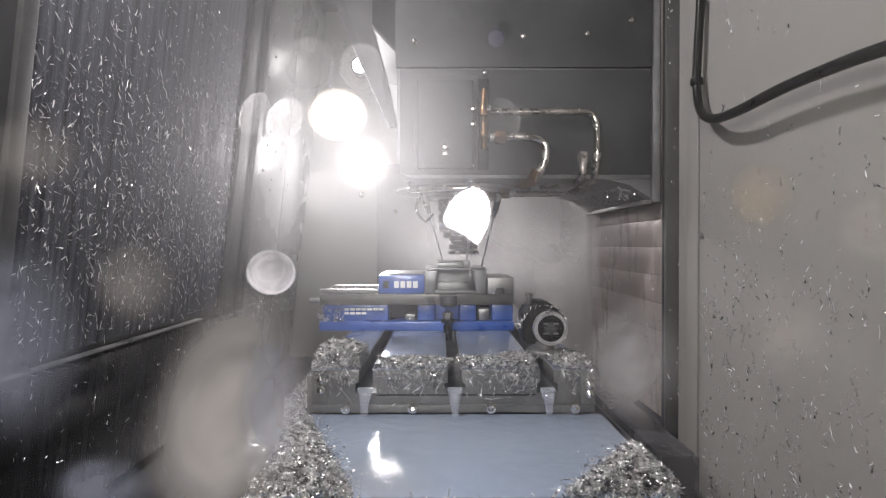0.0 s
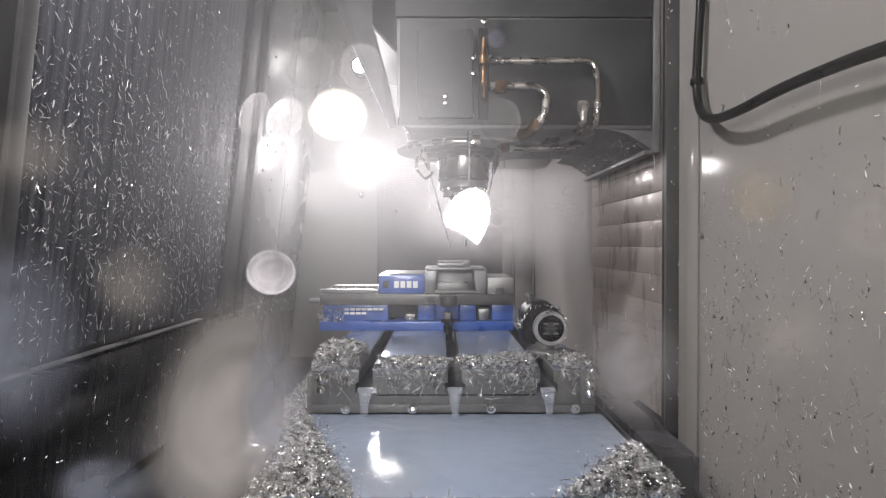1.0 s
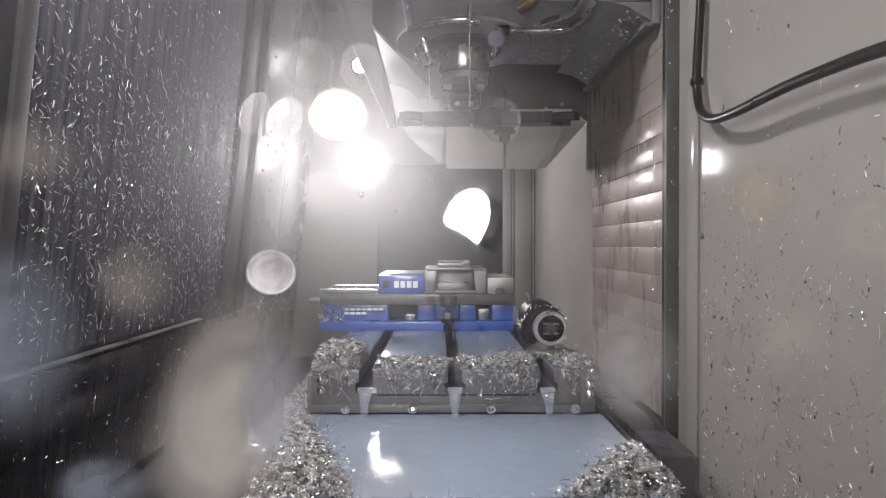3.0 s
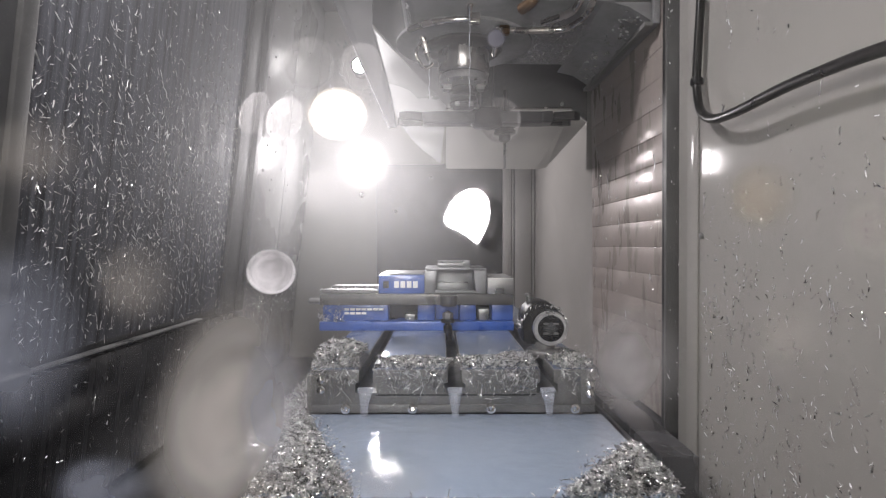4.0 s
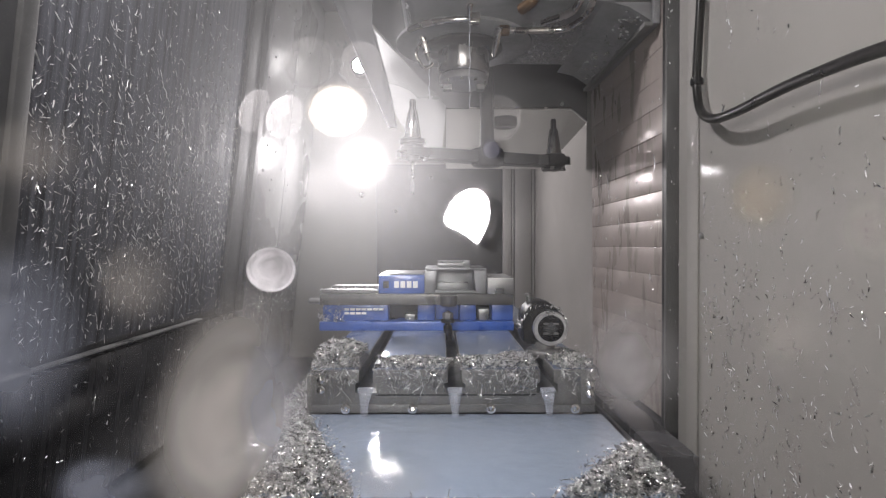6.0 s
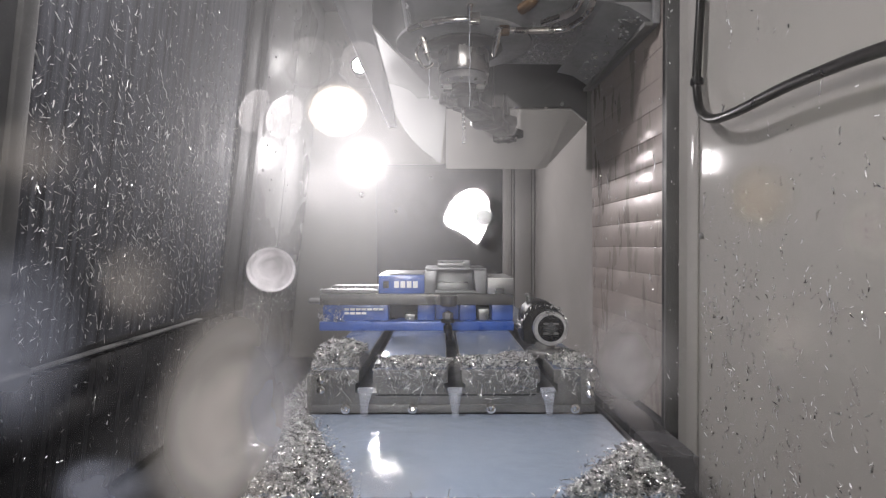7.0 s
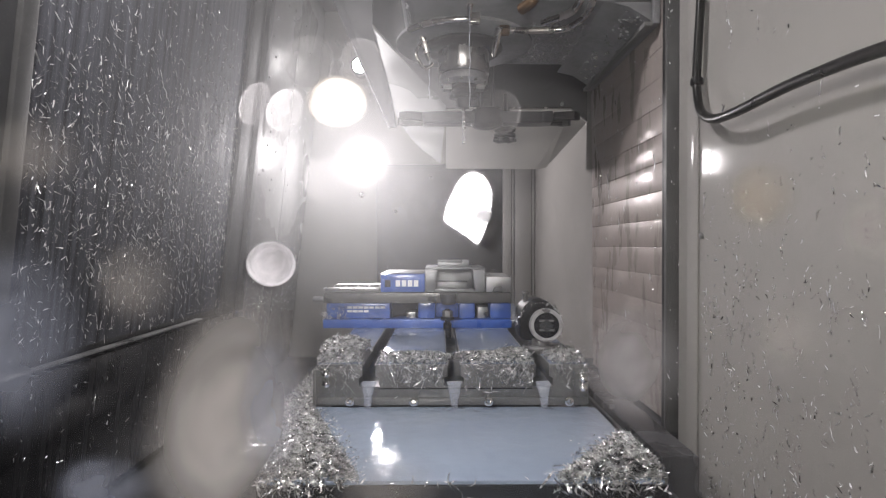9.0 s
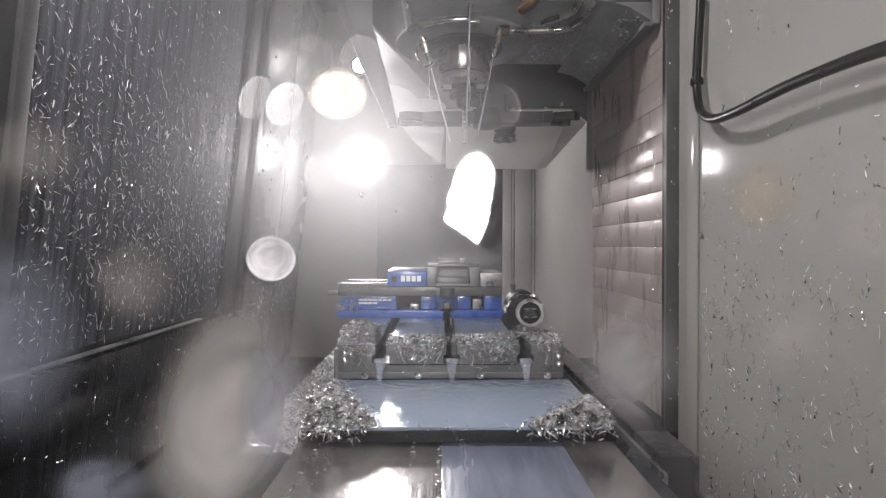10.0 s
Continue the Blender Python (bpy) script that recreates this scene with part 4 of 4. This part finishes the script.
# long pale drips on the column cover
spots = [(0.3995 + 0.0, rg.uniform(0.95, 1.39), E_ + rg.uniform(-0.3, 0.25)) for _ in range(40)]
V, F = chip_mesh(spots, 38, 0.01, 0.04, 0.0012, flat=1.0, normal=(1, 0, 0), hang=(0, 0, -9.0))
stuff_object("cover_drips", V, F, M["drips"], "long pale coolant drips on the column cover", "drips")
# chips dragged along the way cover
spots = [(rg.choice((-0.155, -0.135, -0.033, -0.003, 0.0)) + rg.gauss(0, 0.0012), rg.uniform(0.40, 0.715), E_ - 0.2545) for _ in range(130)]
V, F = chip_mesh(spots, 30, 0.003, 0.008, 0.0013, flat=0.9, normal=(0, 0, 1))
stuff_object("loose_chips", V, F, M["chips"], "small chips lying in rows on the way cover", "metal chips")
# beads of coolant high on the far wall and the front panels
bb = bmesh.new()
for i in range(170):
    if i < 110:
        p = (rg.uniform(-0.53, -0.30), YF - 0.001, rg.uniform(0.62, 1.0))
    else:
        z = rg.uniform(0.2, 0.9)
        p = (front_x(z) - 0.003, rg.uniform(1.8, 2.4), z)
    r = rg.uniform(0.0025, 0.005)
    bmesh.ops.create_icosphere(bb, subdivisions=1, radius=1.0, matrix=Matrix.Translation((p[0], p[1], E_ + p[2])) @ Matrix.Diagonal((r, r, r * 1.3, 1)))
tagged(part("wall_drops", bb, M["bead"]), "beads of coolant on the upper end wall", "drops", kind="stuff")


# ---- wet splash window before the lens ----
def film_mat(name, amount, rough, soft, tint=(1, 1, 1), gray=0.0, ior=1.33, ring=0.0, uneven=0.35, halo=0.0, by_fade=False):
    """A coat of coolant on glass: clear where thin, scattering where thick. soft: how far its rim thins out."""
    m = bpy.data.materials.new(name)
    m.use_nodes = True
    n, l = m.node_tree.nodes, m.node_tree.links
    n.remove(n["Principled BSDF"])
    out = n["Material Output"]
    co = n.new("ShaderNodeTexCoord")
    sub = n.new("ShaderNodeVectorMath")
    sub.operation = "SUBTRACT"
    sub.inputs[1].default_value = (0.5, 0.5, 0.5)
    mul = n.new("ShaderNodeVectorMath")
    mul.operation = "MULTIPLY"
    mul.inputs[1].default_value = (2, 0, 2)
    length = n.new("ShaderNodeVectorMath")
    length.operation = "LENGTH"
    l.new(co.outputs["Generated"], sub.inputs[0])
    l.new(sub.outputs[0], mul.inputs[0])
    l.new(mul.outputs[0], length.inputs[0])
    if by_fade:
        # painted fade of the glare: 0 at the rim, 1 in the middle
        glare_fade, inv = n.new("ShaderNodeAttribute"), n.new("ShaderNodeMath")
        glare_fade.attribute_name = "glare_fade"
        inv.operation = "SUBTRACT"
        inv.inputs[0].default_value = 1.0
        l.new(glare_fade.outputs["Fac"], inv.inputs[1])
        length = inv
    rim = n.new("ShaderNodeMapRange")
    rim.interpolation_type = "SMOOTHSTEP"
    rim.inputs["From Min"].default_value, rim.inputs["From Max"].default_value = 1.0 - soft, 1.0
    rim.inputs["To Min"].default_value, rim.inputs["To Max"].default_value = amount, 0.0
    l.new(length.outputs["Value"], rim.inputs["Value"])
    fac = rim.outputs["Result"]
    if soft <= 0:
        fac = None
    # brighter ring painted near the rim, like an out-of-focus glow
    if ring and fac:
        r2 = n.new("ShaderNodeMapRange")
        r2.inputs["From Min"].default_value, r2.inputs["From Max"].default_value = 0.80, 0.94
        r2.inputs["To Min"].default_value, r2.inputs["To Max"].default_value = 1.0, 1.0 + ring
        l.new(length.outputs["Value"], r2.inputs["Value"])
        mm = n.new("ShaderNodeMath")
        mm.operation = "MULTIPLY"
        l.new(fac, mm.inputs[0])
        l.new(r2.outputs["Result"], mm.inputs[1])
        fac = mm.outputs[0]
    tex = n.new("ShaderNodeTexNoise")
    tex.inputs["Scale"].default_value, tex.inputs["Detail"].default_value = 2.2, 2
    l.new(co.outputs["Generated"], tex.inputs["Vector"])
    var = n.new("ShaderNodeMapRange")
    var.inputs["From Min"].default_value, var.inputs["From Max"].default_value = 0.3, 0.7
    var.inputs["To Min"].default_value, var.inputs["To Max"].default_value = 1 - uneven, 1 + uneven
    l.new(tex.outputs["Fac"], var.inputs["Value"])
    prod = n.new("ShaderNodeMath")
    prod.operation = "MULTIPLY"
    l.new(var.outputs["Result"], prod.inputs[0])
    if fac:
        l.new(fac, prod.inputs[1])
    else:
        prod.inputs[1].default_value = amount
    refr = n.new("ShaderNodeBsdfRefraction")
    refr.inputs["Roughness"].default_value, refr.inputs["IOR"].default_value = rough, ior
    refr.inputs["Color"].default_value = (*tint, 1)
    trans = n.new("ShaderNodeBsdfTransparent")
    body = refr.outputs[0]
    # narrower second lobe adds the bloom round the lamp
    if halo:
        near = n.new("ShaderNodeBsdfRefraction")
        near.inputs["Roughness"].default_value, near.inputs["IOR"].default_value = 0.55, 1.33
        hm = n.new("ShaderNodeMixShader")
        hm.inputs[0].default_value = halo
        l.new(refr.outputs[0], hm.inputs[1])
        l.new(near.outputs[0], hm.inputs[2])
        body = hm.outputs[0]
    if gray:
        tl = n.new("ShaderNodeBsdfTranslucent")
        tl.inputs["Color"].default_value = (*tint, 1)
        g = n.new("ShaderNodeMixShader")
        g.inputs[0].default_value = gray
        l.new(refr.outputs[0], g.inputs[1])
        l.new(tl.outputs[0], g.inputs[2])
        body = g.outputs[0]
    mix = n.new("ShaderNodeMixShader")
    l.new(prod.outputs[0], mix.inputs[0])
    l.new(trans.outputs[0], mix.inputs[1])
    l.new(body, mix.inputs[2])
    l.new(mix.outputs[0], out.inputs["Surface"])
    return m


WY = 0.060
pane = part("splash_window", box(-0.075, 0.075, WY, WY + 0.0012, -0.045, 0.045, 0), film_mat("wet_glass_film", 0.055, 0.84, 0.0, uneven=0.3, halo=0.09), smooth=False)
pane.data.materials[0].name = "wet_glass_film"
tagged(pane, "clear splash window filmed with coolant", "splash window", kind="structure")


def drop(name, x, z, rx, rz, material, label, category, lift=0.12, group=""):
    """A shallow bead on the outside of the splash window."""
    bm = bmesh.new()
    rings, seg = [], 28
    for k in range(1, 7):
        q = k / 6
        rings.append([bm.verts.new((rx * q * math.cos(a), lift * min(rx, rz) * (1 - q * q), rz * q * math.sin(a))) for a in [2 * math.pi * i / seg for i in range(seg)]])
    c = bm.verts.new((0, lift * min(rx, rz), 0))
    for i in range(seg):
        bm.faces.new((c, rings[0][i], rings[0][(i + 1) % seg]))
    for a, b in zip(rings, rings[1:]):
        for i in range(seg):
            bm.faces.new((a[i], a[(i + 1) % seg], b[(i + 1) % seg], b[i]))
    ob = part(name, bm, material)
    ob.location = (x, WY + 0.0020, E_ + z)
    return tagged(ob, label, category, group)


D = dict(
    bright=film_mat("lit_coolant_drop", 0.75, 0.68, 0.30, (1.0, 0.92, 0.80)),
    glow=film_mat("lamp_bloom_coat", 0.09, 0.60, 0.75, (1.0, 0.97, 0.94)),
    glare=film_mat("thick_lit_coolant", 0.90, 0.36, 0.22, (1.0, 0.985, 1.0), uneven=0.0, by_fade=True, ior=1.45),
    dim=film_mat("dark_notch_coat", 0.96, 0.85, 0.5, (0.16, 0.16, 0.19), gray=0.95, uneven=0.0),
    glare_thin=film_mat("thin_lit_coolant", 0.45, 0.34, 0.22, (1.0, 0.985, 1.0), uneven=0.0, by_fade=True, ior=1.45),
    rim=film_mat("rimmed_coolant_drop", 0.75, 0.84, 0.12, (1.0, 0.98, 0.99), ring=0.35),
    pale=film_mat("pale_coolant_drop", 0.11, 0.75, 0.12, (1, 0.97, 0.95), ring=1.2),
    lit=film_mat("half_lit_coolant_drop", 0.065, 0.50, 0.10, (1, 0.975, 0.965), ring=1.0, uneven=0.15, by_fade=True, ior=1.45),
    veil=film_mat("faintly_lit_coolant_drop", 0.009, 0.50, 0.10, (1, 0.975, 0.965), ring=1.0, uneven=0.15, by_fade=True, ior=1.45),
    smear=film_mat("soapy_smear", 0.74, 0.85, 0.85, (0.80, 0.76, 0.70), gray=0.75),
    bluish=film_mat("bluish_smear", 0.45, 0.85, 0.75, (0.46, 0.50, 0.60), gray=0.85),
    speck=film_mat("faint_smear", 0.35, 0.85, 0.9, (0.62, 0.58, 0.52), gray=0.8),
    mist=film_mat("grey_smear", 0.75, 0.85, 0.9, (0.50, 0.49, 0.49), gray=0.8),
    yellow=film_mat("oily_smear", 0.40, 0.85, 0.8, (0.60, 0.50, 0.34), gray=0.8),
)
S = (WY + 0.002) / 934.0
sliders = []
# the glow disc at 643, 290 is added for the lamp's bloom
for x, y, rx, ry, kind, rise in (
        (597, 204, 57, 50, "bright", 36), (480, 482, 46, 42, "rim", 24), (643, 290, 54, 54, "glow", 4),
                (885, 214, 38, 42, "pale", 24), (640, 120, 40, 44, "pale", 14), (360, 220, 44, 46, "pale", 22), (548, 115, 46, 48, "pale", 6)):
    ob = drop("coolant_drop", (x - 778) * S, (434 - y) * S, rx * S, ry * S, D[kind], "round coolant drop on the splash window, lit by the lamp", "drop", group="drops on the splash window")
    sliders.append((ob, rise * S))
for x, y, rx, ry, kind in (
        (405, 740, 165, 270, "smear"), (20, 600, 150, 200, "bluish"), (180, 862, 100, 66, "bluish"), (1120, 640, 105, 130, "mist"), (1350, 345, 75, 75, "yellow"), (240, 500, 90, 90, "speck"),
        (1410, 590, 90, 80, "speck"), (690, 850, 120, 70, "speck"), (480, 720, 70, 150, "bluish"), (60, 270, 110, 80, "speck"), (1545, 400, 70, 80, "speck")):
    ob = drop("coolant_smear", (x - 778) * S, (434 - y) * S, rx * S, ry * S, D[kind], "soft soapy smear on the splash window", "smear", lift=0.03, group="smears on the splash window")
    if x == 405:
        ob.rotation_euler = (0, radians(13), 0)

# one thick drop shaped to throw the lamp's glare: three lobes, which run apart, and a dark bead notching it
def lobe(outline, material, steep, toward, label):
    """A bead with the given outline, hanging as a wedge that bends light from one side."""
    deep = WY + 0.0066 + 0.0003 * len(lobes)
    k = deep / 934.0
    pts = [Vector(((x - 778) * k, 0, (434 - y) * k)) for x, y in outline]
    fine = []
    for i in range(len(pts)):
        p0, p1, p2, p3 = (pts[(i + k) % len(pts)] for k in (-1, 0, 1, 2))
        for t in (0, 0.25, 0.5, 0.75):
            fine.append(0.5 * ((2 * p1) + (p2 - p0) * t + (2 * p0 - 5 * p1 + 4 * p2 - p3) * t * t + (3 * p1 - p0 - 3 * p2 + p3) * t ** 3))
    mid = sum(fine, Vector()) / len(fine)

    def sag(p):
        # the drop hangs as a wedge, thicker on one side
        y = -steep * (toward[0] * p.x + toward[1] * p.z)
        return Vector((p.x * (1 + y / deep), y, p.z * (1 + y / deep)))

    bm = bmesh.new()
    layer = bm.verts.layers.float.new("glare_fade")
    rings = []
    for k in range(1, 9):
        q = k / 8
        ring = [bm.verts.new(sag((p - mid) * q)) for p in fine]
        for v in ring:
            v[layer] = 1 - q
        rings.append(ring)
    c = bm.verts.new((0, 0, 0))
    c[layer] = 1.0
    n = len(fine)
    for i in range(n):
        bm.faces.new((c, rings[0][i], rings[0][(i + 1) % n]))
    for a, b in zip(rings, rings[1:]):
        for i in range(n):
            bm.faces.new((a[i], a[(i + 1) % n], b[(i + 1) % n], b[i]))
    ob = part("coolant_drop", bm, D[material])
    if ob.data.polygons[0].normal.y > 0:
        ob.data.flip_normals()
    ob.location = (mid.x, deep, E_ + mid.z)
    return tagged(ob, label, "drop", "drops on the splash window")


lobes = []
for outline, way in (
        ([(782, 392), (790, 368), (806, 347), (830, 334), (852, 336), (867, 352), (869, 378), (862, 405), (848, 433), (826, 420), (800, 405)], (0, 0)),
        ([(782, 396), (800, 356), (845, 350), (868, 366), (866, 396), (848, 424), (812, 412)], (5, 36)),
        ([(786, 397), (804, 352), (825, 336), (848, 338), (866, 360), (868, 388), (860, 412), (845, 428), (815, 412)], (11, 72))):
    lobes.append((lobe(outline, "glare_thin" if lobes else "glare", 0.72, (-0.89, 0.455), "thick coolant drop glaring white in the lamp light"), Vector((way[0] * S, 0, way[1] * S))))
# each disc is tilted to throw the lamp's glow at the lens
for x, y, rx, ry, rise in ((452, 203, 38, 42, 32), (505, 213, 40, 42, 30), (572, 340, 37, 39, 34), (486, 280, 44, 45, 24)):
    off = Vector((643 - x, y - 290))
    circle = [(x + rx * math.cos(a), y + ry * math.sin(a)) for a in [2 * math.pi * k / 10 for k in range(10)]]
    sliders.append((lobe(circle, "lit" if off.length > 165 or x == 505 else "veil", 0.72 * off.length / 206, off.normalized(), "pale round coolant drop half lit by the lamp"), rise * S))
# dark bead added to cut a notch of shade into the glare
dull = drop("coolant_drop", (880 - 778) * S, (434 - 60) * S, 21 * S, 22 * S, D["dim"], "small dark bead that notches the glare of the thick drop", "drop", group="drops on the splash window")
dull.location.y += 0.0015


# ---- drifting coolant mist ----
MIST = film_mat("coolant_mist", 0.38, 0.85, 1.0, (0.66, 0.65, 0.645), gray=0.9, uneven=0.6)
puffs = []
for x, y, z, rx, rz in ((0.45, 1.58, 0.02, 0.55, 0.30), (0.28, 1.95, -0.02, 0.50, 0.26), (0.10, 1.36, 0.0, 0.34, 0.17), (0.27, 0.90, 0.08, 0.22, 0.12), (0.30, 1.75, 0.02, 0.50, 0.26), (0.09, 0.98, 0.03, 0.17, 0.10), (0.36, 1.32, 0.0, 0.30, 0.20)):
    ob = drop("mist_puff", x, z, rx, rz, MIST, "soft pale puff of coolant mist in the air", "mist", lift=0.1, group="coolant mist")
    ob.location.y = y
    tagged(ob, kind="stuff")
    puffs.append(ob)

riders = [table, tray, pool, vise, block, fx, *studs, *streams, *loose]


# ---- motions ----
def motions():
    head_rows = [(0.0, -0.3345), (0.25, -0.326), (0.5, -0.312), (0.75, -0.280), (1.0, -0.244), (1.5, -0.1755), (2.0, -0.111), (2.5, -0.047), (2.7, -0.0225), (2.9, -0.0125), (3.1, -0.011), (10.0, -0.011)]

    def lift(ob, rows, axis):
        base = ob.location.copy()
        walk(ob, [(t, Matrix.Translation(base + Vector(axis) * v)) for t, v in rows])

    for ob in (head, *strands):
        lift(ob, head_rows, (0, 0, 1))
    # jets follow the head and slide back into it while the coolant is off
    out = [(0.0, 0.0), (1.1, 0.0), (1.5, 1.0), (9.1, 1.0), (9.35, 0.0), (10.0, 0.0)]
    times = sorted({t for t, _ in head_rows} | {t for t, _ in out})

    def value(rows, t):
        for (t0, a), (t1, b) in zip(rows, rows[1:]):
            if t0 <= t <= t1:
                return a + (b - a) * (t - t0) / (t1 - t0)
        return rows[-1][1]

    for j, d in jets:
        base = j.location.copy()
        walk(j, [(t, Matrix.Translation(base + Vector((0, 0, value(head_rows, t))) - d * 0.32 * value(out, t))) for t in times])
    # tool change: turn of the arm in degrees and its drop
    turn = [(0.0, 0), (4.0, 0), (4.1, 30), (4.2, 58), (4.3, 68), (5.4, 76), (5.5, 90), (5.6, 108), (5.7, 130), (5.8, 153), (5.9, 177), (6.0, 200), (6.1, 220), (6.2, 236), (6.3, 246), (6.4, 248), (7.5, 248), (7.6, 229), (7.7, 203), (7.8, 185), (7.9, 180), (10.0, 180)]
    turn[5:5] = [(5.0, 68), (5.3, 68)]
    drop = [(0.0, 0), (5.0, 0), (5.1, 0.04), (5.2, 0.085), (5.3, 0.10), (6.35, 0.10), (6.6, 0.03), (6.75, 0), (10.0, 0)]
    times = sorted({t for t, _ in turn} | {t for t, _ in drop})
    walk(arm, [(t, pose(PX, PY, E_ + ARM_Z - value(drop, t), 0, 0, value(turn, t))) for t in times])
    for ob, sign in ((tool_a, 1), (tool_b, -1)):
        rows = []
        for t in sorted(set(times) | {t for t, _ in head_rows}):
            swing = min(max(value(turn, t) - 68, 0), 180) if t <= 7.0 else 180
            if t < 5.0:
                swing = 0
            o = (Matrix.Rotation(radians(swing), 2) @ OFF) * sign
            rise = value(head_rows, t) if sign == 1 else 0
            rows.append((t, pose(PX + o.x, PY + o.y, E_ + ARM_Z - (value(drop, t)) + rise, 0, 0, swing)))
        walk(ob, rows)
    # table and all that rides on it
    slide = [(0.0, 0.0), (8.6, 0.0), (8.8, 0.007), (9.0, 0.033), (9.25, 0.076), (9.5, 0.119), (9.75, 0.156), (10.0, 0.186)]
    for ob, rise in sliders:
        lift(ob, [(0.0, 0.0), (4.0, 0.04 * rise), (5.5, 0.2 * rise), (8.0, 0.20 * rise), (8.5, 0.30 * rise), (9.0, 0.62 * rise), (10.0, rise)], (0, 0, 1))
    for ob in riders:
        lift(ob, slide, (0, 1, 0))
    # the lit drop: its lobes run upwards at the end
    for ob, way in lobes:
        base = ob.location.copy()
        walk(ob, [(t, Matrix.Translation(base + way * k)) for t, k in ((0.0, 0.0), (8.8, 0.0), (8.9, 0.1), (9.15, 0.9), (9.3, 1.0), (10.0, 1.0))])
    base = dull.location.copy()
    walk(dull, [(t, Matrix.Translation(base + Vector((dx * S, 0, dz * S)))) for t, dx, dz in ((0.0, 0, 0), (5.4, 0, 0), (5.8, -5, -120), (6.3, -14, -290), (6.7, -22, -322), (8.8, -22, -324), (9.2, -24, -314), (10.0, -24, -308))])
    # the mist is drawn up out of sight, and the jets raise some again
    for ob in puffs:
        lift(ob, ([(0.0, 0.0), (0.3, 0.02), (0.6, 0.10), (0.9, 0.28), (1.2, 0.55), (1.5, 0.90), (1.8, 1.25), (10.0, 1.25)] if ob.location.x < 0.25 else [(0.0, 0.0), (0.6, 0.02), (1.0, 0.12), (1.4, 0.45), (1.8, 0.95), (2.1, 1.25), (10.0, 1.25)]) if ob is not puffs[2] else [(0.0, 0.0), (0.4, 0.02), (0.8, 0.10), (1.2, 0.35), (1.6, 0.70), (2.0, 1.05), (9.0, 1.05), (9.25, 0.70), (9.6, 0.10), (9.8, -0.10), (10.0, -0.135)], (0, 0, 1))


motions()
